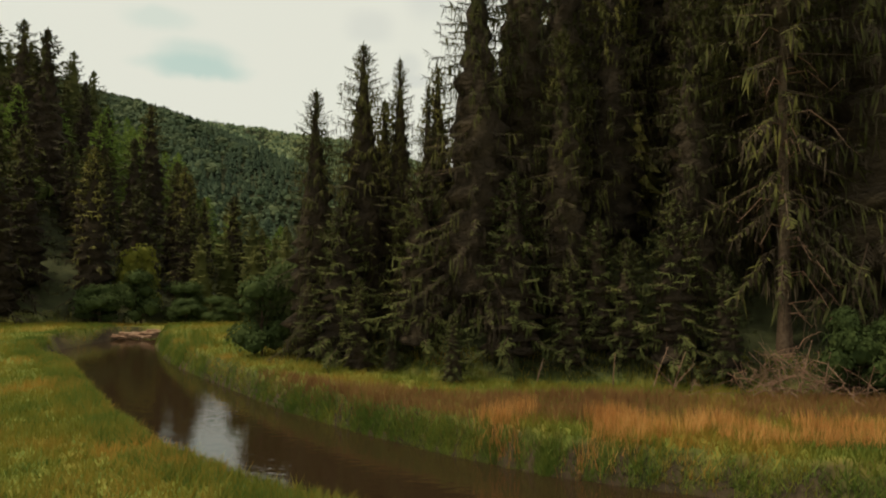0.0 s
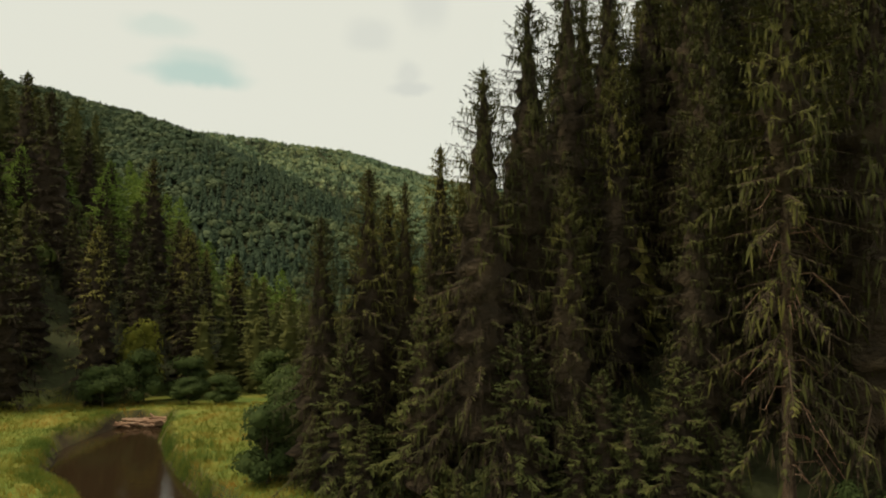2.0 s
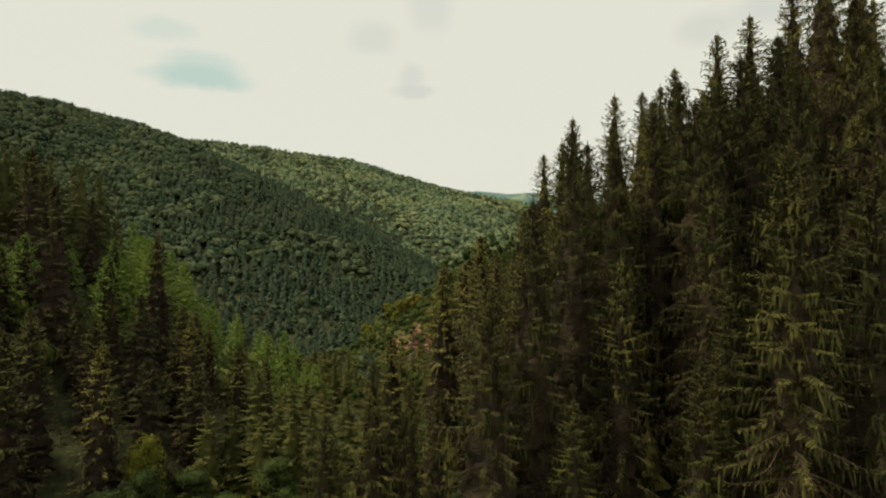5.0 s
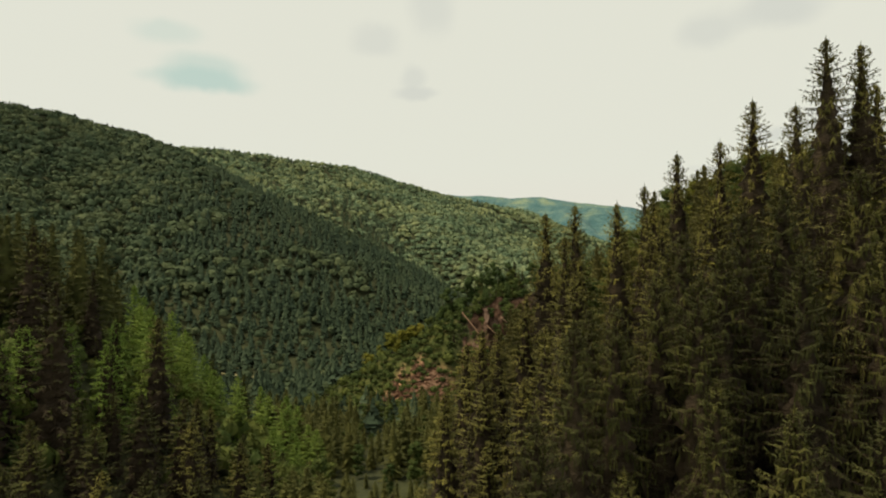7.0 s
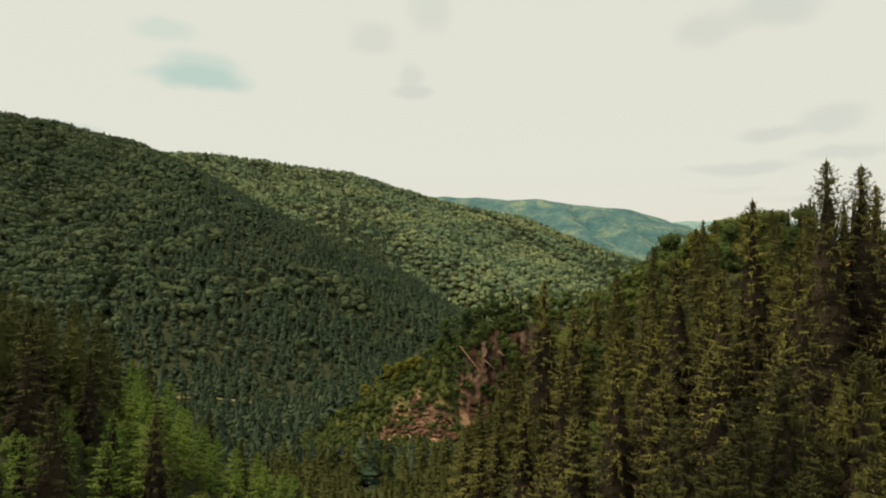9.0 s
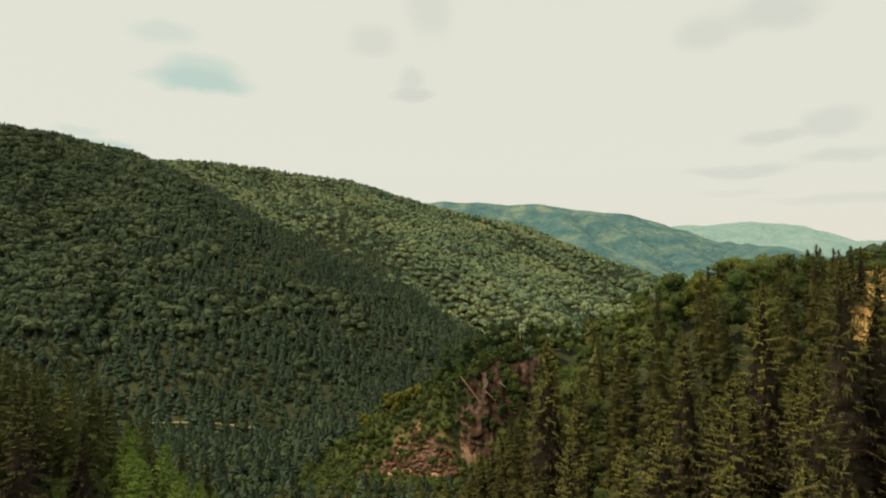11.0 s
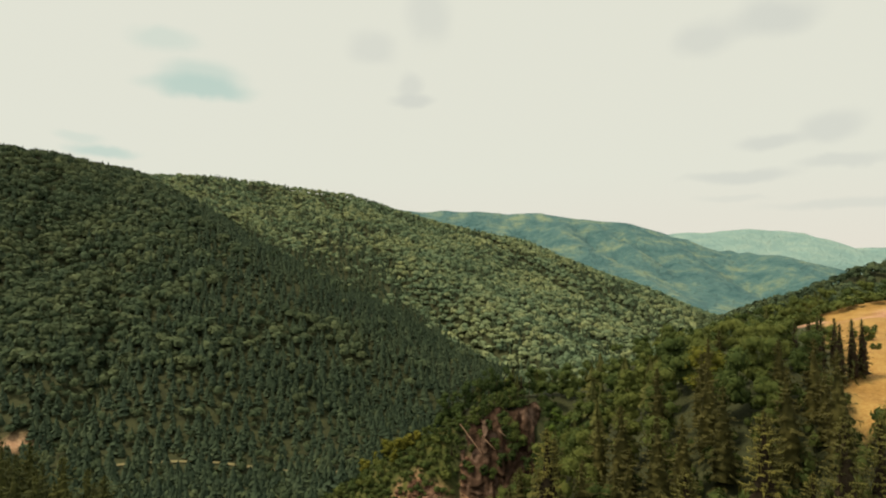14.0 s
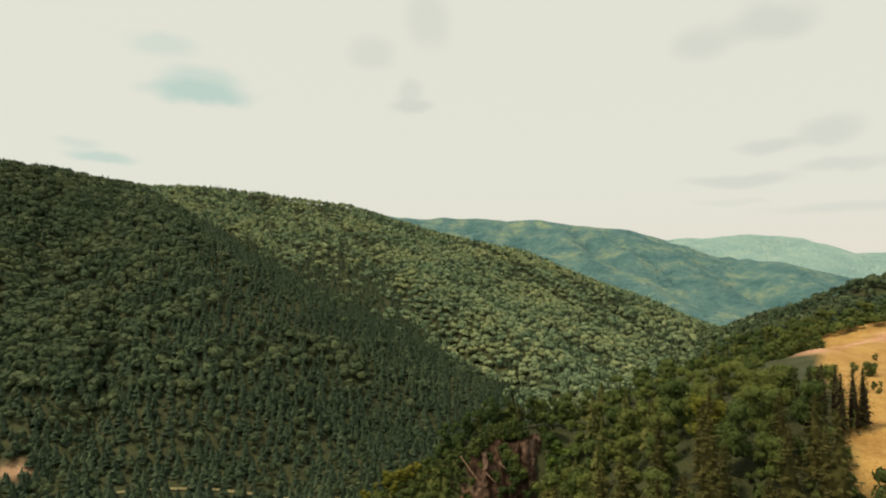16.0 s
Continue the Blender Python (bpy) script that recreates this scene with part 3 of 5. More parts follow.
    side = unit(np.cross(way, out[i] + 0.35 * rng.randn(n, 3))) * (step * (0.34 + 0.2 * rng.rand(n)))[:, None]
    live = rng.rand(n) > dead * np.clip((lev[i] - 0.28) / 0.30, 0, 1)
    for keep, bundle in ((live, green), (~live, brown)):
        if keep.any():
            bundle.append(kites(base[keep], (base + way * size[:, None])[keep], side[keep] * (1.0 if bundle is green else 0.5)))
    # the leader and the short shoots round it
    k = 10
    zt = h * (0.955 + 0.042 * rng.rand(k))
    a = np.arange(k) * 2.4
    base = np.stack([0 * zt, 0 * zt, zt], 1)
    way = np.stack([np.cos(a), np.sin(a), 0.8 + 0 * a], 1) * (0.10 + (h - zt) * 0.36)[:, None]
    green.append(kites(base, base + way, np.cross(way, [0, 0, 1]) * 0.2))
    for q in ((0.05, 0, 0), (0, 0.05, 0)):
        green.append(kites(np.array([[0, 0, h * 0.95]]), np.array([[0, 0, h * 1.012]]), np.array([q]) * (1 + h / 30)))
    # brown twigs inside, and a closed core coloured as the shade between boughs, tucked in under every whorl
    i = np.repeat(np.arange(nb), 5)
    n = len(i)
    base = at(i, 0.15 + 0.6 * rng.rand(n))
    way = unit(np.stack([0.35 * rng.randn(n), 0.35 * rng.randn(n), -1 + 0 * az[i]], 1))
    side = unit(np.cross(way, out[i])) * (0.22 * step + 0.006)
    brown.append(slips(base, base + way * ((0.25 + 0.12 * length[i]) * (0.6 + 0.8 * rng.rand(n)))[:, None], side))
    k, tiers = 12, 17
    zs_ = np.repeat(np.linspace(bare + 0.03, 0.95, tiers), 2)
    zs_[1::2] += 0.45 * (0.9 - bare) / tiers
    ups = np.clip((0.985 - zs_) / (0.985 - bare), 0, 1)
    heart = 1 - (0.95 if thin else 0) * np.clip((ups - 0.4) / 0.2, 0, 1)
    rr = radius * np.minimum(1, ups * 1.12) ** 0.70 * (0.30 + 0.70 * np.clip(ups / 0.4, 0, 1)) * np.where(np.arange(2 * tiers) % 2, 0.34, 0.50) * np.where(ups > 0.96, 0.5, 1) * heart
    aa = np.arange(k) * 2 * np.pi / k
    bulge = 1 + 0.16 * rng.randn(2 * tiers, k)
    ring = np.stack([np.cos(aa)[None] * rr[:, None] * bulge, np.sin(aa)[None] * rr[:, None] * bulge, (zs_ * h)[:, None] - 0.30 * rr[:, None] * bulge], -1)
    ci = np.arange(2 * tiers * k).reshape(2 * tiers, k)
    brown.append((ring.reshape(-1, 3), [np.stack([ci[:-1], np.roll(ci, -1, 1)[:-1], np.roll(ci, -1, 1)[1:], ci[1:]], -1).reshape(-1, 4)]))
    limbs = np.stack([at(np.arange(nb), np.full(nb, q)) for q in np.linspace(0, 0.85, 4)], 1)
    return joined(green), joined(brown), limbs, length


def trunk_mesh(rng, h, r, limbs, lengths, keep, mat, sides=7):
    zs = np.array([-0.6, 0.0, 0.05, 0.25, 0.5, 0.75, 0.99]) * h
    zs[0] = -0.8
    bend = np.cumsum(rng.randn(7, 2) * 0.0015 * h, 0)
    bend[:2] = 0
    path = np.stack([bend[:, 0] * 0, bend[:, 1] * 0, zs], 1)[None]
    rad = np.array([[1.6, 1.35, 1.0, 0.8, 0.55, 0.3, 0.05]]) * r
    pieces = [tubes(path, rad, sides)]
    pick = np.arange(len(limbs))[::max(1, int(1 / keep))] if keep else []
    if len(pick):
        lr = (0.012 + 0.011 * lengths[pick])[:, None] * np.array([[1, 0.75, 0.5, 0.2]])
        pieces.append(tubes(limbs[pick], lr, 3))
    v, f = joined(pieces)
    return mesh_of("trunk", v, f, mat, True)


def spruce_kind(seed, h, radius, bare, whorls, per, step, hang, keep, needles=None, ragged=0.25, droop=1.0, thin=0.0, dead=0.0):
    rng = np.random.RandomState(seed)
    (v, f), (bv, bf), limbs, lengths = spruce_crown(rng, h, radius, bare, whorls, per, step, hang, ragged, droop, thin, dead)
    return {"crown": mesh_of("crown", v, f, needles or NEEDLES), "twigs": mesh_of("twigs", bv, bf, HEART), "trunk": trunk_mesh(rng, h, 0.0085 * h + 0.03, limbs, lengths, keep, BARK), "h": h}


def leaf_crown(rng, h, radius, low, blobs, leaves, size, heart):
    """Clumps of leaves on lumpy boughs; the outline is uneven and has gaps."""
    zc, ph = h * (low + 1) / 2, rng.rand(blobs) * 2 * np.pi
    t = rng.rand(blobs)
    zb = h * (low + 0.06 + (0.90 - low) * t)
    reach = radius * np.sqrt(np.clip(1 - ((zb - zc) / (h * (1 - low) / 2 * 1.08)) ** 2, 0.04, 1)) * (0.35 + 0.4 * rng.rand(blobs))
    cen = np.stack([np.cos(ph) * reach, np.sin(ph) * reach, zb], 1)
    br = radius * (0.36 + 0.22 * rng.rand(blobs))
    i = np.repeat(np.arange(blobs), leaves)
    d = rng.randn(len(i), 3)
    d /= np.linalg.norm(d, axis=1, keepdims=True)
    d[:, 2] = np.where(d[:, 2] < -0.3, -d[:, 2], d[:, 2])
    base = cen[i] + d * (br[i] * (0.80 + 0.25 * rng.rand(len(i))))[:, None] * np.array([1, 1, 0.8])
    way = rng.randn(len(i), 3)
    way -= d * np.sum(way * d, axis=1, keepdims=True) * 0.8
    way /= np.linalg.norm(way, axis=1, keepdims=True)
    way[:, 2] -= 0.3
    way += d * 0.25
    sz = size * (0.6 + 0.8 * rng.rand(len(i)))
    tip = base + way * sz[:, None]
    side = np.cross(way, d + 0.22 * rng.randn(len(i), 3))
    side *= (sz * 0.40 / (np.linalg.norm(side, axis=1) + 1e-6))[:, None]
    # the shaded heart of every bough
    bm = bmesh.new()
    bmesh.ops.create_icosphere(bm, subdivisions=1, radius=1)
    ball = np.array([p.co[:] for p in bm.verts])
    bf = np.array([[p.index for p in q.verts] for q in bm.faces])
    bm.free()
    pieces = [kites(base, tip, side)]
    for k in range(blobs):
        pieces.append((cen[k] + ball * br[k] * np.array([1, 1, 0.82]) * heart * (0.85 + 0.3 * rng.rand(len(ball), 1)), [bf]))
    return joined(pieces), cen


def broadleaf_kind(seed, h, radius, low, blobs, leaves, size, mat, heart=0.66):
    rng = np.random.RandomState(seed)
    (v, f), cen = leaf_crown(rng, h, radius, low, blobs, leaves, size, heart)
    start = np.stack([0 * cen[:, 0], 0 * cen[:, 0], np.minimum(cen[:, 2] * 0.75, h * (0.25 + 0.5 * rng.rand(len(cen))))], 1)
    mid = (start + cen) / 2 + np.array([0, 0, -0.04 * h])
    limbs = np.stack([start, mid, cen], 1)
    lr = np.full((len(cen), 1), 0.006 * h) * np.array([[1, 0.7, 0.3]])
    path = np.array([[[0, 0, -0.8], [0, 0, 0], [0.01 * h, 0, 0.3 * h], [0, 0.01 * h, 0.6 * h], [0, 0, 0.9 * h]]])
    tv, tf = joined([tubes(path, np.array([[1.6, 1.3, 0.9, 0.6, 0.15]]) * (0.011 * h + 0.02), 6), tubes(limbs, lr, 3)])
    return {"crown": mesh_of("crown", v, f, mat), "trunk": mesh_of("trunk", tv, tf, BARK, True), "h": h}


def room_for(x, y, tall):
    """The tree's height, kept under the camera's sight planes."""
    return float(min(tall, sight_cap(np.array([x]), np.array([y]))[0] - height(np.array([x]), np.array([y]))[0]))


def plant(kind, name, label, category, group, x, y, tall, rng, wide=1.0, z=None):
    """One tree of a kind, on the ground, scaled to be tall metres high."""
    z = float(height(np.array([x]), np.array([y]))[0]) if z is None else z
    k = tall / kind["h"]
    m = pose(x, y, z, 0, 0, rng.rand() * 360) @ Matrix.Diagonal((k * wide, k * wide, k, 1))
    top = new(name)
    top.empty_display_size = 0.3
    top.matrix_basis = m
    part("trunk", kind["trunk"], top)
    part("crown", kind["crown"], top)
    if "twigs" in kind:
        tagged(part("inner_twig", kind["twigs"], top, "brown inner twigs and a core dark as shade"), kind="stuff")
    return tagged(top, label, category, group)


rng = np.random.RandomState(11)
# kinds of spruce: near ones in full, farther ones with fewer and larger sprays
NEAR = [spruce_kind(100 + i, 24, 4.9 + 0.35 * (i % 3), 0.03, 48, 6, 0.12, 0.7, 0.3, NEEDLES_SHADED, 0.36, 1.05, 0, 0.80) for i in range(4)]
GREAT = spruce_kind(108, 25, 3.7, 0.13, 60, 7, 0.11, 0.7, 0.4, NEEDLES_SHADED, 0.46, 1.15, 0.50, 0.65)
TALL = [spruce_kind(170 + i, 27, 5.2, 0.03, 42, 6, 0.20, 0.4, 0.1, None, 0.30, 0.95, 0, 0.85) for i in range(2)]
SLIM = [spruce_kind(120 + i, 20, 4.1, 0.03, 44, 6, 0.12, 0.6, 0.3, NEEDLES_SHADED, 0.34, 0.95, 0, 0.72) for i in range(2)]
YOUNG = [spruce_kind(140 + i, 5, 1.65, 0.01, 22, 6, 0.07, 0.3, 0.4, NEEDLES_LIGHT, 0.28, 0.6) for i in range(3)]
MID = [spruce_kind(160 + i, 20, 4.1 + 0.25 * (i % 3), 0.03, 30, 6, 0.25, 0.35, 0.1, None, 0.30, 0.95, 0, 0.85) for i in range(5)]
MIDLIGHT = [spruce_kind(180 + i, 14, 3.4, 0.03, 24, 6, 0.26, 0.3, 0.1, NEEDLES_SHADED, 0.28, 0.8, 0, 0.92) for i in range(3)]
LARCH = [spruce_kind(186 + i, 11, 2.6, 0.04, 22, 6, 0.32, 0.4, 0.1, LEAVES_BRIGHT, 0.25, 0.4) for i in range(2)]
COARSE = [spruce_kind(195 + i, 18, 4.0, 0.03, 18, 5, 0.38, 0.2, 0, NEEDLES_LIGHT, 0.28, 0.85) for i in range(4)]
DRY = spruce_kind(190, 16, 2.1, 0.1, 26, 4, 0.30, 0.3, 0.5, NEEDLES_DRY, 0.3, 0.9)
BROAD = [broadleaf_kind(200 + i, 12, 4.0, 0.15, 13, 130, 0.46, LEAVES, 0.74) for i in range(4)]
BROADFAR = [broadleaf_kind(210 + i, 11, 3.8, 0.12, 11, 46, 0.66, LEAVES, 0.74) for i in range(4)]
BRIGHT = [broadleaf_kind(220 + i, 12, 2.2, 0.05, 24, 60, 0.40, LEAVES_BRIGHT) for i in range(3)]
YELLOW = broadleaf_kind(230, 9, 3.4, 0.15, 14, 90, 0.5, LEAVES_YELLOW)
SHRUB = [broadleaf_kind(250 + i, 3.4, 1.6, 0.03, 12, 60, 0.28, LEAVES) for i in range(2)]
WILLOW = [broadleaf_kind(240 + i, 3.4, 1.6, 0.03, 18, 230, 0.15, BUSH) for i in range(2)]

taken = []
# the front row at the meadow's edge and the tall trees whose tops stand out: x, y, height of the tree
for x, y, top, wide in [(13.2, 24.3, 25.6, 1.05), (3.9, 30, 24, 0.95), (1.6, 28, 20, 0.95), (6.6, 34, 28.3, 0.8), (9.4, 36, 29, 0.9), (8.6, 39, 28.6, 0.9), (8.3, 30.6, 21.3, 0.85), (13.9, 33, 25.2, 0.9),
                        (9.8, 37, 27.4, 0.9), (17.5, 25.5, 25, 1.0), (20, 35.7, 32, 0.95), (25, 36, 33, 1.0), (21, 27, 26, 1.0), (-4, 31.5, 15.9, 1.0), (-6.3, 31, 13.4, 0.9), (-2.2, 32, 15.3, 0.7), (-0.8, 33.5, 14.3, 0.6), (5.2, 27, 15, 0.9), (10.5, 26.4, 17, 0.8), (11.8, 28, 17, 0.8), (15.2, 27.6, 18, 0.8), (16.2, 29.8, 22, 1.0), (13.2, 29.5, 21, 1.0), (16.8, 39, 32.5, 1.1), (19.5, 41.5, 35, 1.1), (22.8, 43, 37, 1.1), (27.5, 42, 38, 1.1), (12.5, 38, 31, 1.0), (14.2, 36, 30.5, 1.0), (15.5, 42, 33.5, 1.1)]:
    z = float(height(np.array([x]), np.array([y]))[0])
    kind = GREAT if x == 13.2 else NEAR[len(taken) % 4] if wide > 0.85 else SLIM[len(taken) % 2]
    plant(kind, "spruce_tree", "tall dark green spruce with drooping branches at the meadow edge", "spruce", "spruces at the meadow edge", x, y, top - z, rng, wide)
    taken.append((x, y, 2.6))
for x, y, tall in [(-5.8, 29.8, 4.4), (-3.7, 27.6, 4.0), (-2.2, 27, 2.1), (0.4, 24.6, 2.6), (2.9, 26, 7.6), (5.1, 25.2, 4.1), (9.0, 24.5, 6.4), (7.3, 25, 4.8), (6.3, 25.6, 5.4), (10.6, 23.6, 4.2), (14.8, 22.4, 3.6), (-4.6, 29, 7.5), (-1, 28, 8), (16.6, 22, 3.2)]:
    plant(YOUNG[len(taken) % 3], "young_spruce", "young bushy green spruce at the edge of the meadow", "spruce", "young spruces at the meadow edge", x, y, tall, rng)
    taken.append((x, y, 1.0))
for x, y, top, wide in [(17.3, 112, 41.5, 1.0), (15, 75, 39, 0.9), (16, 60, 37.6, 0.85), (21.5, 69, 40.5, 0.85), (27.7, 76, 45.4, 1.0), (26, 60, 43.6, 0.9), (37, 76, 52, 1.0), (34.6, 65, 44, 0.85), (37.6, 62, 54.4, 1.0), (41.4, 62.5, 54, 1.0), (12.6, 69, 34.8, 0.9), (30, 54, 45.5, 1.0), (17, 50, 35.5, 0.9),
                        (6.6, 85, 23, 1.0), (2.4, 43, 19, 1.0), (-34, 60, 15.8, 1.1), (-38, 64, 17.0, 1.0), (-57.5, 87, 34.5, 0.9), (-52, 91, 31, 0.9), (-37.5, 80.5, 25, 0.9), (-25, 62, 10.5, 1.2), (-60, 92, 36, 0.9)]:
    z = float(height(np.array([x]), np.array([y]))[0])
    plant(TALL[len(taken) % 2] if x > 0 else MIDLIGHT[len(taken) % 3], "spruce_tree", "tall dark spruce on the steep valley slope", "spruce", "spruces on the slopes", x, y, max(7, top - z), rng, 1.05 * wide)
    taken.append((x, y, 2.2))


def scatter(n, x0, x1, y0, y1, gap, seed, test, far=1.0):
    """Places at least gap apart where test allows, drawn at random."""
    r = np.random.RandomState(seed)
    px, py = x0 + (x1 - x0) * r.rand(n), y0 + (y1 - y0) * r.rand(n)
    ok = test(px, py)
    px, py = px[ok], py[ok]
    cells, got = {}, []
    for tx_, ty_, tr in taken:
        cells.setdefault((int(tx_ // gap), int(ty_ // gap)), []).append((tx_, ty_))
    for a, b in zip(px, py):
        i, j = int(a // gap), int(b // gap)
        if all((a - c) ** 2 + (b - d) ** 2 >= gap * gap for u in (-1, 0, 1) for v in (-1, 0, 1) for c, d in cells.get((i + u, j + v), ())):
            cells.setdefault((i, j), []).append((a, b))
            got.append((a, b))
    return np.array(got).reshape(-1, 2)


def spread(kind_meshes, places, talls, wides, seed, base_heights):
    """Many copies of a few shapes in one mesh. kind_meshes: list of (verts, polys) with the foot at the origin."""
    r = np.random.RandomState(seed)
    global TINT
    tints = []
    which = r.randint(len(kind_meshes), size=len(places))
    zz = height(places[:, 0], places[:, 1])
    pieces = []
    for k, (v, fs) in enumerate(kind_meshes):
        sel = np.where(which == k)[0]
        if not len(sel):
            continue
        a = r.rand(len(sel)) * 2 * np.pi
        s = talls[sel] / base_heights[k]
        w = s * wides[sel]
        c, sn = np.cos(a)[:, None], np.sin(a)[:, None]
        px = (v[None, :, 0] * c - v[None, :, 1] * sn) * w[:, None] + places[sel, 0][:, None]
        py = (v[None, :, 0] * sn + v[None, :, 1] * c) * w[:, None] + places[sel, 1][:, None]
        pz = v[None, :, 2] * s[:, None] + zz[sel][:, None]
        vv = np.stack([px, py, pz], -1).reshape(-1, 3)
        out = []
        for f in (fs if isinstance(fs, list) else [fs]):
            out.append((f[None] + (np.arange(len(sel)) * len(v))[:, None, None]).reshape(-1, f.shape[1]))
        pieces.append((vv, out))
        tints.append(np.repeat(r.rand(len(sel)), len(v)))
    TINT = np.concatenate(tints)
    return joined(pieces)


# spruces on the slope to the right: those nearest as trees, the rest as one wood
def right_test(px, py):
    d = inside(px, py, RIGHT_FOOT)
    c = covers(px, py)
    rock = (px > -6) & (px < 36) & (py > 200) & (py < 236)
    return (d > 2.5) & ~rock & (px < 28 + 0.62 * py) & (c["field"] < 0.3) & (c["soil"] < 0.4)


def conifer_share(px, py):
    """Where spruce gives way to broad-leaved trees on the shoulder of the right-hand hill."""
    d = inside(px, py, RIGHT_FOOT)
    return np.clip(1.15 - np.clip((py - 112) / 30, 0, 1) * np.clip((d - 16) / 16, 0, 1) * 1.05 - np.clip((py - 150) / 40, 0, 1) * 0.5, 0.1, 1)


near_right = scatter(7000, -8, 75, 27, 80, 5.7, 21, right_test)
pick = rng.rand(len(near_right)) < conifer_share(near_right[:, 0], near_right[:, 1])
for (x, y), conifer in zip(near_right, pick):
    grow = rng.rand()
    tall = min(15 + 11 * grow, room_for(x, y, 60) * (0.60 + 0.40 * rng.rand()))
    if tall < 3:
        continue
    if conifer:
        shade = rng.rand()
        plant(NEAR[rng.randint(4)] if y < 32 else (DRY if shade > 0.985 else MID[rng.randint(5)]), "spruce_tree",
              "tall dark spruce on the steep valley slope", "spruce", "spruces on the slopes", x, y, tall, rng, (0.9 + 0.25 * rng.rand()) * (1.0 if tall > 12 else 1.25))
    else:
        plant(BROAD[rng.randint(4)], "broadleaf_tree", "round green broad-leaved tree on the hill shoulder", "tree", "broad-leaved trees on the hill", x, y, min(tall, 10 + 4 * grow), rng)
taken.extend((a, b, 2) for a, b in near_right)


def left_test(px, py):
    d = inside(px, py, LEFT_FOOT)
    return (d > -2.0) & (px > -30 - 0.80 * py)


BELT = [(-64, 71), (-54, 70), (-47, 74), (-43, 86), (-44, 100), (-46, 116), (-38, 122), (-31, 112), (-29, 98)]


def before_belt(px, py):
    """The height below which trees in front of the belt stay, so that the camera sees it over them."""
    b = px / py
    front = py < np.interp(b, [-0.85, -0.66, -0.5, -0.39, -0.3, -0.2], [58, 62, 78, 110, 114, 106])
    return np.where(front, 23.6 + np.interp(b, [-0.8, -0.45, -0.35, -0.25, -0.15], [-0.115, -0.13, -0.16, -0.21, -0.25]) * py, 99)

near_left = scatter(4000, -95, -18, 47, 84, 4.7, 22, left_test)
for x, y in near_left:
    belt = along_line(np.array([x]), np.array([y]), BELT)[0][0] < 8.5 and rng.rand() < 0.9
    lie = float(height(np.array([x]), np.array([y]))[0])
    grow = rng.rand()
    front = np.clip((x + 45) / 20, 0, 1)
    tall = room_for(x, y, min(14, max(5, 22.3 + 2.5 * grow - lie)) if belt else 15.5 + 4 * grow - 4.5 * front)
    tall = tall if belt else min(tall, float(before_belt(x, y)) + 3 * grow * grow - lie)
    tall = max(tall, 3.5 + 2 * grow)
    if belt:
        plant(LARCH[rng.randint(2)], "broadleaf_tree", "slender bright green young broad-leaved tree", "tree", "young trees on the left hill", x, y, tall, rng)
    else:
        plant(MID[rng.randint(5)] if rng.rand() < 0.08 else MIDLIGHT[rng.randint(3)], "spruce_tree", "dark spruce standing close among others on the hillside", "spruce", "spruces on the slopes", x, y, tall, rng, 1.05)
taken.extend((a, b, 2) for a, b in near_left)


def plain(me):
    """The places and polygons of a mesh that was built above."""
    v = np.empty(len(me.vertices) * 3)
    me.vertices.foreach_get("co", v)
    c, n = np.empty(len(me.loops), dtype=np.int32), np.empty(len(me.polygons), dtype=np.int32)
    me.loops.foreach_get("vertex_index", c)
    me.polygons.foreach_get("loop_total", n)
    threes = c[np.repeat(n == 3, n)].reshape(-1, 3)
    fours = c[np.repeat(n == 4, n)].reshape(-1, 4)
    return v.reshape(-1, 3), [f for f in (threes, fours) if len(f)]


def crude_spruce(seed, tiers=9, sides=6):
    """A small far spruce: ragged tiers of boughs round a stem, about 9 m."""
    r = np.random.RandomState(seed)
    b, t, s = [], [], []
    for k in range(tiers):
        z = 0.5 + 8.0 * k / tiers
        a = r.rand() * 6 + np.arange(sides) * 2 * np.pi / sides + 0.4 * r.randn(sides)
        reach = (1.75 * (1 - k / tiers) + 0.2) * (0.75 + 0.5 * r.rand(sides))
        o = np.stack([np.cos(a), np.sin(a), 0 * a], 1)
        b.append(o * reach[:, None] + np.array([0, 0, z]))
        t.append(np.stack([0 * a, 0 * a, z + 1.9 + 0 * a], 1))
        s.append(np.stack([-np.sin(a), np.cos(a), 0.25 * r.randn(sides)], 1) * (reach * 0.62)[:, None])
    b.append(np.array([[0, 0, 7.4], [0, 0, 7.4]]))
    t.append(np.array([[0, 0, 9.2], [0, 0, 9.2]]))
    s.append(np.array([[0.25, 0, 0], [0, 0.25, 0]]))
    v, f = slips(np.concatenate(b), np.concatenate(t), np.concatenate(s))
    return v, [f]


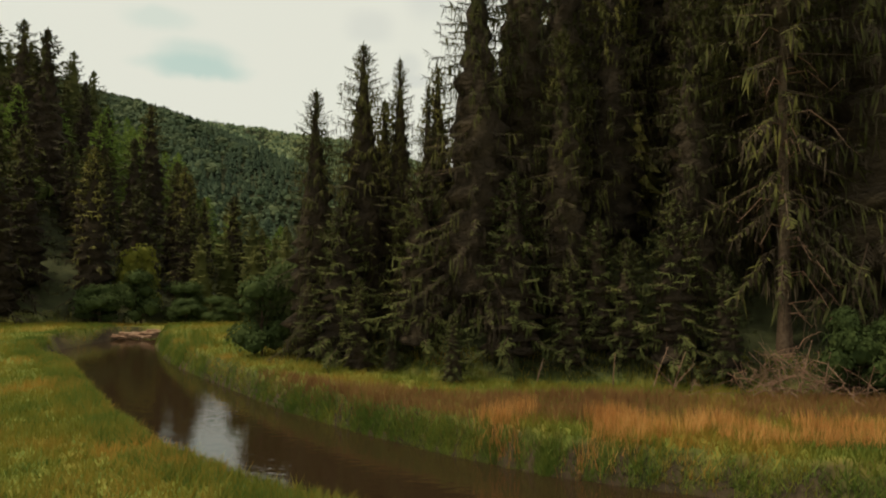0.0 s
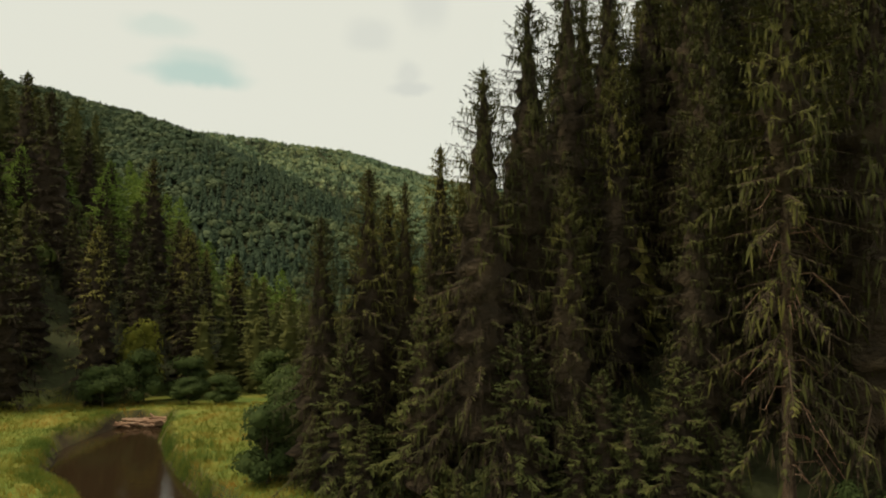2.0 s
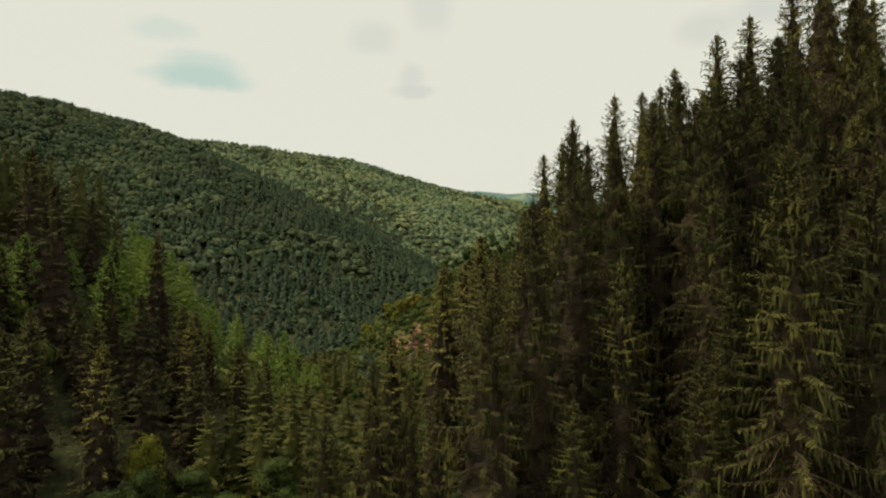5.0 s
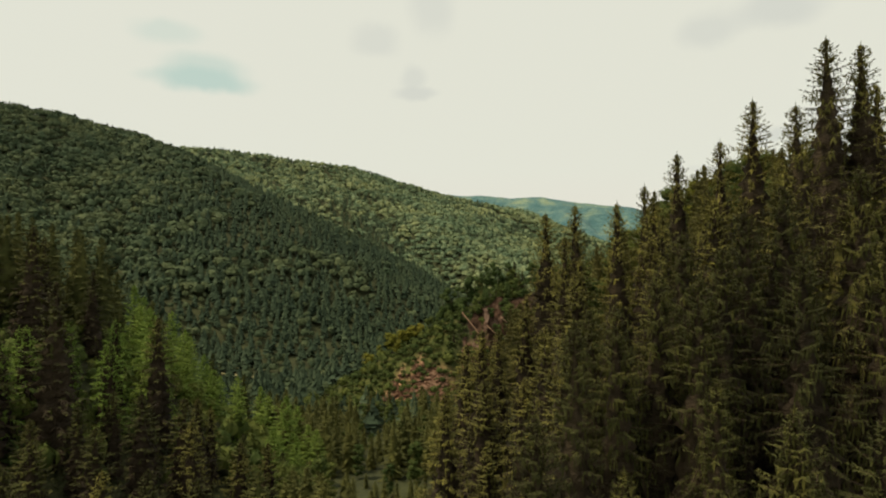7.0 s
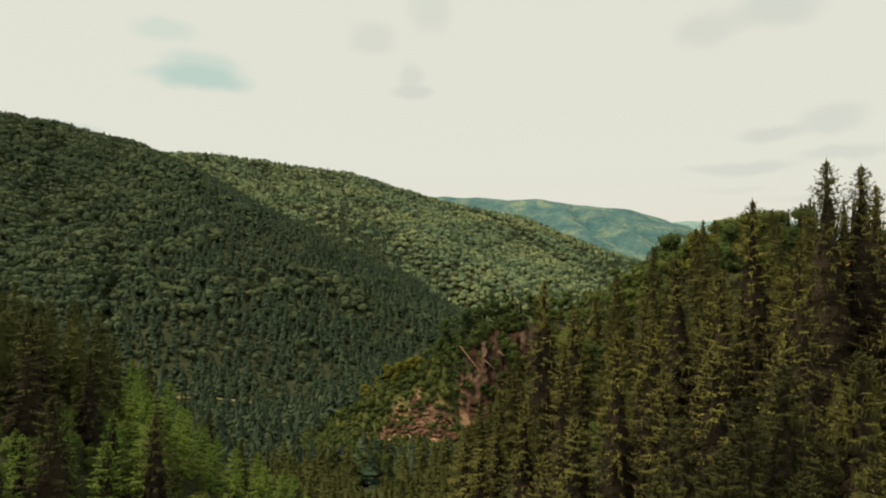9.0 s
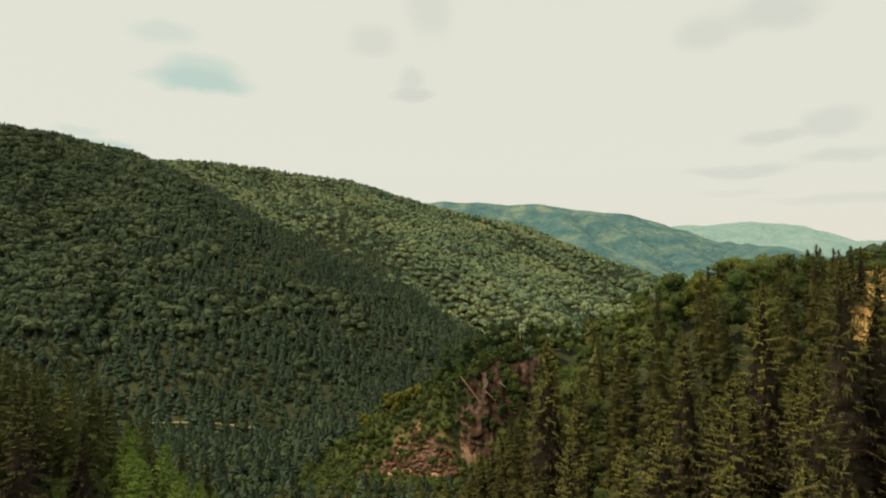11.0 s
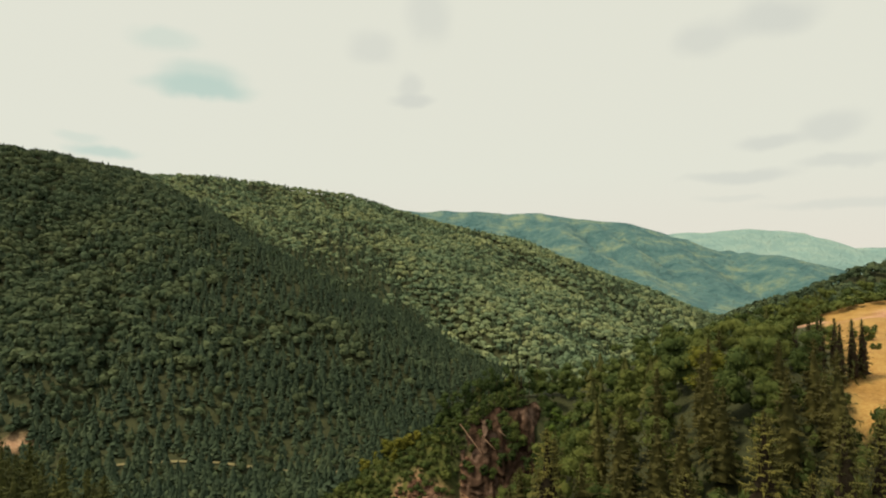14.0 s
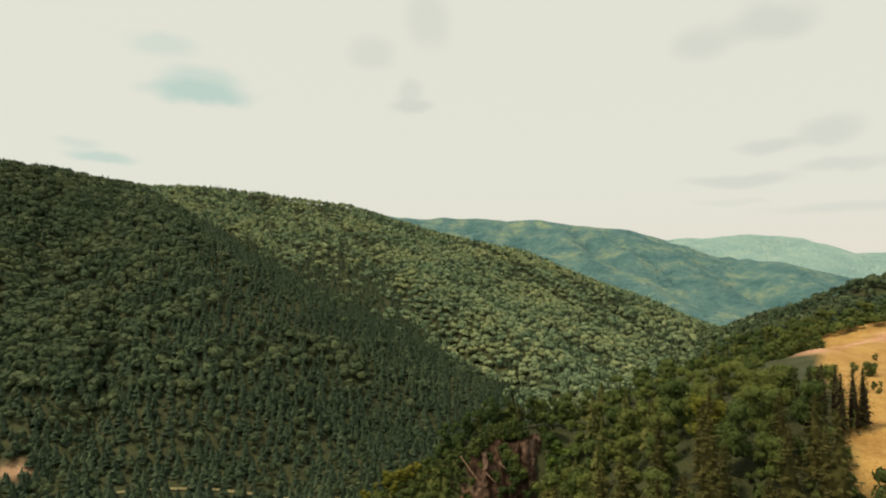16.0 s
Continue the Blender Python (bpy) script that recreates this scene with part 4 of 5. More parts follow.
def crude_broad(seed, loose=72, size=0.30):
    """A far round crown, about 9 m: an uneven dome of leaf clumps round a small heart."""
    r = np.random.RandomState(seed)
    bm = bmesh.new()
    bmesh.ops.create_icosphere(bm, subdivisions=1, radius=1)
    v = np.array([p.co[:] for p in bm.verts])
    f = np.array([[p.index for p in q.verts] for q in bm.faces])
    bm.free()
    f = f[(v[f][:, :, 2] > -0.25).any(axis=1)]
    bumps = r.randn(6, 3)
    bumps[:, 2] = np.abs(bumps[:, 2])
    bumps /= np.linalg.norm(bumps, axis=1, keepdims=True)
    swell = lambda d: 0.66 + 0.40 * np.max(np.clip(d @ bumps.T, 0, 1) ** 6, axis=1)
    v = v * (swell(v) * 0.76)[:, None]
    d = r.randn(loose, 3)
    d /= np.linalg.norm(d, axis=1, keepdims=True)
    d[:, 2] = np.where(d[:, 2] < -0.15, -d[:, 2], d[:, 2])
    way = r.randn(loose, 3)
    way -= d * np.sum(way * d, axis=1, keepdims=True) * 0.75
    way /= np.linalg.norm(way, axis=1, keepdims=True)
    length = size * (0.7 + 0.7 * r.rand(loose, 1))
    side = np.cross(way, d + 0.22 * r.randn(loose, 3))
    side *= length * 0.62 / np.linalg.norm(side, axis=1, keepdims=True)
    foot = d * (swell(d) * (0.88 + 0.2 * r.rand(loose)))[:, None] - way * length * 0.5
    v2, f2 = joined([(v, [f]), slips(foot, foot + way * length * 1.5, side)])
    return v2 * np.array([4.2, 4.2, 4.8]) + np.array([0, 0, 4.2]), f2


FAR_S = [crude_spruce(300 + i) for i in range(6)]
FAR_B = [crude_broad(320 + i) for i in range(6)]
FAR_C = [crude_broad(330 + i, 44, 0.38) for i in range(6)]


def wood(name, label, kinds, base, mat, places, lo, hi, seed, wide=(0.85, 1.25), smooth=False, category="woodland"):
    """One wood of many trees; near ones stay under the camera's sight planes."""
    r = np.random.RandomState(seed)
    n = len(places)
    tall = lo + (hi - lo) * r.rand(n)
    room = sight_cap(places[:, 0], places[:, 1]) - height(places[:, 0], places[:, 1])
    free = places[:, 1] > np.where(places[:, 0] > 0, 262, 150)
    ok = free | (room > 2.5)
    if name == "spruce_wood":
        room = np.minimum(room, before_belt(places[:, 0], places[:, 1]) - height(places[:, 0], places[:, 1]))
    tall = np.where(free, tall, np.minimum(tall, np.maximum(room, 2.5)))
    v, f = spread(kinds, places[ok], tall[ok], (wide[0] + (wide[1] - wide[0]) * r.rand(n))[ok], seed + 1, base)
    me_ = mesh_of(name, v, f, mat, smooth)
    me_.attributes.new("tint", "FLOAT", "POINT").data.foreach_set("value", TINT.astype(np.float32))
    return tagged(new(name, me_), label, category, kind="stuff")


# the rest of the right-hand hill, past the near trees: spruce below, broad-leaved trees on the shoulder
COARSE_V = [joined([plain(k["crown"]), plain(k["twigs"])]) for k in COARSE]
LEAF_V, LEAF_FAR_V = [plain(k["crown"]) for k in BROAD], [plain(k["crown"]) for k in BROADFAR]


def leafy(px, py):
    return (np.random.RandomState(30).rand(len(px)) > conifer_share(px, py)) & ~((px > 0.57 * py) & (py > 118) & (py < 152))


rest = scatter(9000, -10, 330, 80, 420, 7.2, 31, lambda px, py: right_test(px, py) & (px < 20 + 0.66 * py) & leafy(px, py))
taken.extend((a, b, 2) for a, b in rest)
close = rest[:, 1] < 165
wood("broadleaf_wood", "round green broad-leaved trees on the hill shoulder", LEAF_V, [12] * 4, LEAVES, rest[close], 10, 15, 33, (0.85, 1.1))
wood("broadleaf_wood", "green broad-leaved trees above the cliff and the field", LEAF_FAR_V, [11] * 4, LEAVES, rest[~close], 9, 14, 35, (0.85, 1.15))
rest = scatter(16000, -10, 330, 80, 420, 5.6, 36, lambda px, py: right_test(px, py) & (px < 20 + 0.66 * py) & ~((px > 0.57 * py) & (py > 122) & (py < 152)) & (np.random.RandomState(34).rand(len(px)) < conifer_share(px, py)))
close = rest[:, 1] < 150
wood("spruce_wood", "dark spruces covering the flank of the hill", COARSE_V, [18] * 4, NEEDLES_MID, rest[close], 12, 21, 37, (1.0, 1.3))
wood("spruce_wood", "dark spruces among the trees of the farther shoulder", FAR_S, [9] * 6, NEEDLES_LIGHT, rest[~close], 9, 15, 39, (0.9, 1.2))

under = scatter(3000, 22, 92, 62, 128, 3.0, 46, lambda px, py: right_test(px, py) & (px < 0.76 * py))
wood("undergrowth", "dark green bushes and young trees under the spruces", FAR_C, [9] * 6, BUSH, under, 2, 4.5, 47, (0.7, 1.0), category="bushes")

under = scatter(4000, -5, 48, 27, 66, 2.8, 48, lambda px, py: inside(px, py, RIGHT_FOOT) > 2.5)
wood("undergrowth", "young spruces and seedlings crowding between the tall trunks", FAR_S, [9] * 6, NEEDLES_SHADED, under, 2.5, 6, 49, (0.9, 1.3), category="bushes")

# behind the left-hand hill
rest = scatter(5000, -330, -18, 84, 165, 4.6, 41, lambda px, py: left_test(px, py) & (px > -8 - 0.74 * py) & (inside(px, py, LEFT_FOOT) > -6))
belt = (along_line(rest[:, 0], rest[:, 1], BELT)[0] < 9) & (np.random.RandomState(40).rand(len(rest)) < 0.92)
wood("broadleaf_wood", "bright green young broad-leaved trees in a belt on the hill", [plain(k["crown"]) for k in LARCH], [11] * 2, LEAVES_BRIGHT, rest[belt], 8, 14, 42)
wood("spruce_wood", "dark spruces on the back of the near hill", COARSE_V, [18] * 4, NEEDLES_LIGHT, rest[~belt], 11, 19, 43, (1.0, 1.3))

under = scatter(6000, -66, -22, 54, 128, 2.4, 44, lambda px, py: (along_line(px, py, BELT)[0] < 13) & (inside(px, py, LEFT_FOOT) > -2) & (px > -6 - 0.74 * py))
wood("undergrowth", "green bushes between the young trees of the belt", FAR_C, [9] * 6, LEAVES, under, 2, 5, 45, (0.7, 1.0), category="bushes")


# the valley floor: small mixed trees, with the road and bare ground left open
def open_ground(px, py):
    c = covers(px, py)
    road, _ = along_line(px, py, ROAD_LINE)
    return (c["soil"] < 0.35) & (road > 3.2)


ROAD_LINE = [(-150, 286), (-128, 288), (-105, 290), (-70, 287), (-38, 289), (-22, 300), (10, 320)]
def low_growth(px, py):
    return (px > -46) & (px < 18) & (py > 178) & (py < 236)


rest = scatter(20000, -300, 170, 150, 372, 4.0, 51, lambda px, py: (inside(px, py, RIGHT_FOOT) < 1) & ~((px > 1) & (px < 22) & (py > 212) & (py < 236)) & (inside(px, py, LEFT_FOOT) < -4) & open_ground(px, py) & (px > -60 - 0.68 * py))
small = low_growth(rest[:, 0], rest[:, 1])
wood("broadleaf_wood", "low scrub round the bare slope", FAR_B, [9] * 6, LEAVES, rest[small], 2, 4.4, 50)
rest = rest[~small]
half = np.random.RandomState(52).rand(len(rest)) < 0.7
wood("spruce_wood", "small dark spruces on the valley floor", FAR_S, [9] * 6, HILL_NEEDLES, rest[half], 5, 10, 53, (1.2, 1.6))
wood("broadleaf_wood", "low broad-leaved trees and bushes on the valley floor", FAR_B, [9] * 6, HILL_LEAVES, rest[~half], 3.5, 6.5, 55)
rest = scatter(4000, -40, 6, 58, 160, 3.4, 57, lambda px, py: (inside(px, py, RIGHT_FOOT) < 2.5) & (inside(px, py, LEFT_FOOT) < -1.5))
wood("broadleaf_wood", "green trees crowding the floor of the side valley", [plain(k["crown"]) for k in BRIGHT], [12] * 3, LEAVES, rest[::6], 5, 8, 59)
wood("spruce_wood", "young spruces crowding the floor of the side valley", COARSE_V, [18] * 4, NEEDLES_LIGHT, rest[np.arange(len(rest)) % 6 > 0], 6, 12, 61, (1.3, 1.7))

# the great hill across the valley
def hill_a(px, py):
    a, b = ridge(px, py, HILL_A, 0.54), np.maximum(ridge(px, py, HILL_B, 0.37), ridge(px, py, SPUR_B, 0.5))
    return (a > -26) & (a > b - 8) & (py < 770) & (np.abs(px) < 0.78 * py) & open_ground(px, py) & (inside(px, py, RIGHT_FOOT) < 0)


rest = scatter(90000, -560, 110, 345, 770, 4.3, 71, hill_a)
dark = np.clip(0.15 + 0.85 * np.clip((rest[:, 0] + 225 + 0.35 * (rest[:, 1] - 420)) / 60, 0, 1) - 0.6 * (fbm(rest[:, 0] / 45, rest[:, 1] / 45) > 0.56), 0.06, 0.97)
is_dark = np.random.RandomState(72).rand(len(rest)) < dark
wood("broadleaf_wood", "dense beech wood covering the great hillside", FAR_B, [9] * 6, HILL_LEAVES, rest[~is_dark], 5, 9.5, 73, (1.05, 1.5))
twin = rest[is_dark]
wood("spruce_wood", "dense dark spruce plantation on the great hillside", FAR_S, [9] * 6, HILL_NEEDLES, twin, 6, 10.5, 75, (1.1, 1.5))


def hill_b(px, py):
    a, b = ridge(px, py, HILL_A, 0.54), np.maximum(ridge(px, py, HILL_B, 0.37), ridge(px, py, SPUR_B, 0.5))
    return (b > -24) & (b > a) & (np.abs(px) < 0.74 * py) & (py < 1115)


rest = scatter(70000, -600, 420, 430, 1120, 5.4, 81, hill_b)
is_dark = np.random.RandomState(82).rand(len(rest)) < np.clip(0.75 * np.clip((along_line(rest[:, 0], rest[:, 1], SPUR_B)[0] - 50) / 40, 0, 1) * (rest[:, 0] < 20) * np.clip((900 - rest[:, 1]) / 150, 0, 1) + np.where(fbm(rest[:, 0] / 70, rest[:, 1] / 70) > 0.53, 0.4, 0.06), 0, 0.85)
wood("broadleaf_wood", "beech wood on the far hillside, leaves coloured as if sunlit", FAR_C, [9] * 6, HILL_LIT, rest[~is_dark], 5, 9, 83, (1.1, 1.6))
wood("spruce_wood", "dark spruces scattered in the far wood", FAR_S, [9] * 6, HILL_NEEDLES, rest[is_dark], 7, 11, 85, (1.0, 1.3))
rest = scatter(20000, 150, 700, 330, 860, 6.2, 91, lambda px, py: ((ridge(px, py, HILL_E, 0.42) > -15) | (inside(px, py, RIGHT_FOOT) > 3)) & (covers(px, py)["field"] < 0.3) & (covers(px, py)["soil"] < 0.3) & (np.abs(px) < 0.8 * py) & (px > 0.4 * py))
shrubs = scatter(9000, 118, 330, 262, 420, 4.2, 94, lambda px, py: (px < 0.575 * py) & (px > 0.38 * py) & (covers(px, py)["soil"] < 0.3) | (py > 332) & (px > 0.38 * py) & (px < 0.76 * py))
wood("broadleaf_wood", "green shrubs and low trees on the slope above the field", FAR_C, [9] * 6, LEAVES, shrubs, 3.5, 6.5, 95, (1.0, 1.5))
wood("broadleaf_wood", "green wood on the slope beyond the field", FAR_C, [9] * 6, HILL_LEAVES, rest, 7, 12, 93)


# ---- meadow, stream side ----
def blades(n, x0, x1, y0, y1, test, tall, wide, mat, name, label, seed, tuft=1, lean=0.35, lift=0.0, bank=None):
    """Upright blades of grass in tufts, each one a narrow pointed leaf, bent over a little."""
    r = np.random.RandomState(seed)
    cx_, cy_ = x0 + (x1 - x0) * r.rand(n), y0 + (y1 - y0) * r.rand(n)
    if bank:                                    # along the water's edge instead
        pts = np.array(STREAM)
        q = r.rand(n) * (len(pts) - 1.001)
        i0 = q.astype(int)
        w = (q - i0)[:, None]
        mid = pts[i0] * (1 - w) + pts[i0 + 1] * w
        run = pts[i0 + 1] - pts[i0]
        run = run[:, :2] / np.linalg.norm(run[:, :2], axis=1, keepdims=True)
        off = (mid[:, 2] + bank[0] + (bank[1] - bank[0]) * r.rand(n)) * r.choice([-1, 1], n)
        cx_, cy_ = mid[:, 0] - run[:, 1] * off, mid[:, 1] + run[:, 0] * off
    ok = r.rand(n) < test(cx_, cy_)
    cx_, cy_ = np.repeat(cx_[ok], tuft), np.repeat(cy_[ok], tuft)
    m = len(cx_)
    cx_, cy_ = cx_ + 0.10 * r.randn(m), cy_ + 0.10 * r.randn(m)
    z = height(cx_, cy_) - 0.03 + lift
    grow = tall * (0.55 + 0.6 * r.rand(m)) * (0.6 + 0.8 * fbm(cx_ / 2.5, cy_ / 2.5))
    a = r.rand(m) * 2 * np.pi
    bend = lean * r.rand(m) * grow
    base = np.stack([cx_, cy_, z], 1)
    tip = base + np.stack([np.cos(a) * bend, np.sin(a) * bend, grow], 1)
    b = r.rand(m) * np.pi
    side = np.stack([np.cos(b), np.sin(b), 0 * b], 1) * (wide * (0.6 + 0.8 * r.rand(m)))[:, None]
    v, f = slips(base, tip, side)
    return tagged(new(name, mesh_of(name, v, f, mat)), label, "grass", kind="stuff")


def bank_gap(px, py):
    d, half = along_line(px, py, STREAM)
    return d - half


def dry_land(px, py):
    jam = (np.abs(px + 20.8) < 3) & (np.abs(py - 46.4) < 1.0)
    return ((bank_gap(px, py) > 0.08) & ~jam & (np.maximum(inside(px, py, RIGHT_FOOT), inside(px, py, LEFT_FOOT)) < 1.5)).astype(float)


def seen(px, py):
    return (np.abs(px) < 0.74 * py + 1).astype(float)


def right_of_stream(px, py):
    return px > np.interp(py, [8, 14.6, 19, 27, 36, 47], [30, 1.6, -4.6, -11.4, -19, -22.4])


def sedge_share(px, py):
    low, top = np.where(px > -1, 18.2 + 0.0 * px, 12.0), 22.4 - 0.6 * np.minimum(px, 0) - 0.05 * np.maximum(px, 0)
    band = right_of_stream(px, py) & (bank_gap(px, py) > 0.25) & (py < top + 1.6 * (fbm(px / 2, py / 2) - 0.5))
    return np.clip(band * (0.95 + 1.6 * (fbm(px / 3 + 9, py / 3) - 0.45)) * np.clip((py - low) / 1.2, 0, 1), 0, 1)


blades(150000, -40, 28, 9.5, 52, lambda a, b: dry_land(a, b) * seen(a, b) * (1 - 0.9 * sedge_share(a, b)) * np.clip((17 / b) ** 1.3, 0.12, 1), 0.34, 0.016, GRASS, "meadow_grass", "thick yellow-green meadow grass beside the stream", 401, 4, 1.0)
blades(70000, -16, 28, 9.5, 27, lambda a, b: dry_land(a, b) * seen(a, b) * sedge_share(a, b) * np.clip(18 / b, 0, 1), 0.42, 0.013, SEDGE, "sedge", "brown withered sedge in a band across the meadow", 402, 4, 0.5)
blades(8000, 1, 26, 13, 21, lambda a, b: dry_land(a, b) * seen(a, b) * (fbm(a / 1.6 + 3, b / 1.6) > 0.52) * (np.abs(b - 18.2 + 0.06 * a) < 1.5), 0.62, 0.010, STRAW, "dry_grass", "tall orange straw-dry grass heads in the meadow", 403, 8, 0.45)
blades(26000, 0, 1, 0, 1, lambda a, b: seen(a, b) * right_of_stream(a, b) * (0.35 + 0.65 * (fbm(a / 1.1, b / 1.1) > 0.47)), 0.30, 0.014, REED, "bank_grass", "tall dark green grass hanging over the stream bank", 404, 5, 1.0, bank=(-0.2, 0.3))
blades(9000, 0, 1, 0, 1, lambda a, b: seen(a, b) * ~right_of_stream(a, b), 0.30, 0.016, REED, "bank_grass", "short green grass at the low bank of the stream", 407, 5, 0.7, bank=(0.25, 1.6))
blades(1000, -19, -11, 29, 40, lambda a, b: dry_land(a, b) * right_of_stream(a, b) * (bank_gap(a, b) < 2.6) * (fbm(a / 1.2, b / 1.2) > 0.55), 0.85, 0.016, REED, "reeds", "clump of upright green reeds at the water", 405, 5, 0.2)
blades(9000, -22, 24, 11, 40, lambda a, b: dry_land(a, b) * seen(a, b) * (fbm(a / 2.6 + 40, b / 2.6) > 0.53), 0.26, 0.024, REED, "meadow_herbs", "fresh green herbs in patches of the meadow", 406, 6, 1.0)


def stick(points, r0, r1, sides=6):
    path = np.array([points], dtype=float)
    k = path.shape[1]
    return tubes(path, np.linspace(r0, r1, k)[None], sides)


def log_jam():
    """Bleached logs and boards heaped across the stream."""
    r = np.random.RandomState(51)
    top = tagged(new("log_jam"), "heap of bleached logs and driftwood damming the stream", "driftwood")
    top.matrix_basis = pose(-19.6, 46.6, WATER_Z + 0.12)
    for k in range(80):
        x, y = r.uniform(-4.2, 1.7), r.uniform(-1.0, 0.7)
        a, half, rad = r.normal(0, 0.45), r.uniform(0.4, 1.4), r.uniform(0.045, 0.11)
        d = np.array([math.cos(a), math.sin(a), r.normal(0, 0.10)]) * half
        lie = max(WATER_Z + 0.05, float(height(np.array([x - 19.6]), np.array([y + 46.6]))[0])) - WATER_Z
        c = np.array([x, y, min(lie, 0.25) + r.uniform(0.0, 0.30) * (1 - abs(x + 1.2) / 5)])
        v, f = stick([c - d, c + r.randn(3) * 0.03, c + d], rad, rad * 0.7)
        part("log", mesh_of("log", v, f, LOGS, True), top)
    v, f = stick([(0.3, -0.8, 0.0), (0.35, -0.8, 0.45), (0.3, -0.82, 0.7)], 0.12, 0.07)
    part("stump", mesh_of("stump", v, f, BARK, True), top, "dark upright stump")


log_jam()


def brush_pile():
    """Fallen dead branches in a tangle at the foot of the great spruce."""
    r = np.random.RandomState(61)
    cx_, cy_ = 12.2, 21.6
    z = float(height(np.array([cx_]), np.array([cy_]))[0])
    top = tagged(new("brush_pile"), "tangle of dead brown branches under the great spruce", "dead branches")
    top.matrix_basis = pose(cx_, cy_, z)
    for k in range(140):
        x, y = r.normal(0, 1.25), r.normal(0.3, 0.6)
        h = abs(r.normal(0, 0.85)) * max(0.2, 1 - abs(x) / 2.6)
        a, up_, ln = r.uniform(0, 2 * math.pi), r.normal(0.15, 0.45), r.uniform(0.5, 1.7)
        d = np.array([math.cos(a) * math.cos(up_), 0.6 * math.sin(a) * math.cos(up_), math.sin(up_)]) * ln / 2
        c = np.array([x, y, h + abs(d[2]) + 0.03])
        rad = r.uniform(0.008, 0.028)
        twigs = [stick([c - d, c + r.randn(3) * 0.08, c + d + r.randn(3) * 0.1], rad, rad * 0.4, 4)]
        for q in range(3):
            s0 = c + d * r.uniform(-0.4, 0.9)
            twigs.append(stick([s0, s0 + r.randn(3) * 0.22 + d * 0.25], rad * 0.5, rad * 0.2, 3))
        v, f = joined(twigs)
        part("branch", mesh_of("branch", v, f, DEAD, True), top)


brush_pile()


def dead_pole(x, y, dx, dy, tall, label):
    r = np.random.RandomState(int(abs(x * 31 + y * 17)))
    z = float(height(np.array([x]), np.array([y]))[0])
    top = tagged(new("dead_stem"), label, "dead branch", "dead stems at the wood's edge")
    top.matrix_basis = pose(x, y, z)
    pts = [(0, 0, -0.1), (dx * 0.4, dy * 0.4, tall * 0.45), (dx, dy, tall)]
    bits = [stick(pts, 0.028, 0.012, 5)]
    for q in range(4):
        s = r.uniform(0.3, 0.95)
        c = np.array([dx * s, dy * s, tall * s])
        bits.append(stick([c, c + r.randn(3) * 0.16 + np.array([0, 0, 0.15])], 0.010, 0.004, 3))
    v, f = joined(bits)
    part("stem", mesh_of("stem", v, f, DEAD, True), top)


for x, y, dx, dy, tall in [(8.2, 22.6, 0.55, 0.1, 1.5), (8.05, 22.5, 0.9, -0.1, 1.1), (6.3, 23.4, 0.1, 0, 1.3), (7.7, 23.2, 0.6, 0, 1.6), (12.4, 22.0, 0.5, 0, 2.0), (13.0, 21.6, 0.35, 0.1, 1.6), (3.6, 24.4, 0.3, 0, 1.0), (14.2, 21.2, 0.2, -0.2, 1.3)]:
    dead_pole(x, y, dx, dy, tall, "thin bleached dead stem leaning at the edge of the wood")


def old_limbs():
    """Bare dead limbs on the lower trunk of the great spruce."""
    r = np.random.RandomState(71)
    z = float(height(np.array([13.2]), np.array([24.3]))[0])
    for ob in scene.objects:
        if ob.name.startswith("spruce_tree") and (ob.matrix_basis.translation - Vector((13.2, 24.3, z))).length < 0.2:
            for k in range(26):
                a, up_ = r.uniform(math.pi * 0.75, math.pi * 2.25), r.uniform(1.2, 13)
                ln = r.uniform(0.9, 2.6)
                o = np.array([math.cos(a), math.sin(a), 0])
                p0 = np.array([0, 0, up_])
                pts = [p0, p0 + o * ln * 0.4 + [0, 0, 0.05 * ln], p0 + o * ln * 0.75 + [0, 0, -0.3 * ln], p0 + o * ln * 0.95 + [0, 0, -0.7 * ln * r.rand()]]
                bits = [stick(pts, 0.035, 0.01, 4)]
                for q in range(5):
                    c = np.array(pts[1 + q % 3]) + r.randn(3) * 0.05
                    bits.append(stick([c, c + r.randn(3) * 0.2 - np.array([0, 0, 0.25])], 0.012, 0.004, 3))
                v, f = joined(bits)
                limb = part("dead_limb", mesh_of("dead_limb", v, f, DEAD, True), ob, "bare grey dead limb")
                limb.matrix_parent_inverse = (ob.matrix_basis.to_3x3().to_4x4()).inverted()


old_limbs()

# bushes by the stream
for x, y, tall, wide in [(-8.9, 31, 3.6, 0.95), (-8.0, 32.4, 4.4, 0.8), (-18.5, 52, 2.2, 1.5), (-21, 51.5, 2.0, 1.4), (-8.6, 35, 3.4, 1.0), (-10.0, 40, 3.8, 1.0), (-12.0, 47, 3.2, 1.1), (15.6, 21.7, 2.6, 1.0), (17.2, 21.2, 2.3, 1.1), (14.2, 22.0, 2.9, 0.7), (-27, 49.5, 3.0, 1.3), (-22.5, 55, 3.4, 1.2), (-16, 58, 4, 1.1)]:
    plant(WILLOW[int(abs(x * 10)) % 2], "willow_bush", "leafy green willow bush beside the stream meadow", "bush", "bushes by the meadow", x, y, tall, rng, wide)
# sunlight on this crown is put in with the yellow leaf colour
plant(YELLOW, "broadleaf_tree", "small tree with a yellow-green sunlit crown", "tree", "", -25.6, 53.4, 6.4, rng, 0.8)
plant(WILLOW[0], "willow_bush", "dark green bush in front of the small yellow-green tree", "bush", "bushes by the meadow", -25.2, 51.6, 4.2, rng, 0.9)
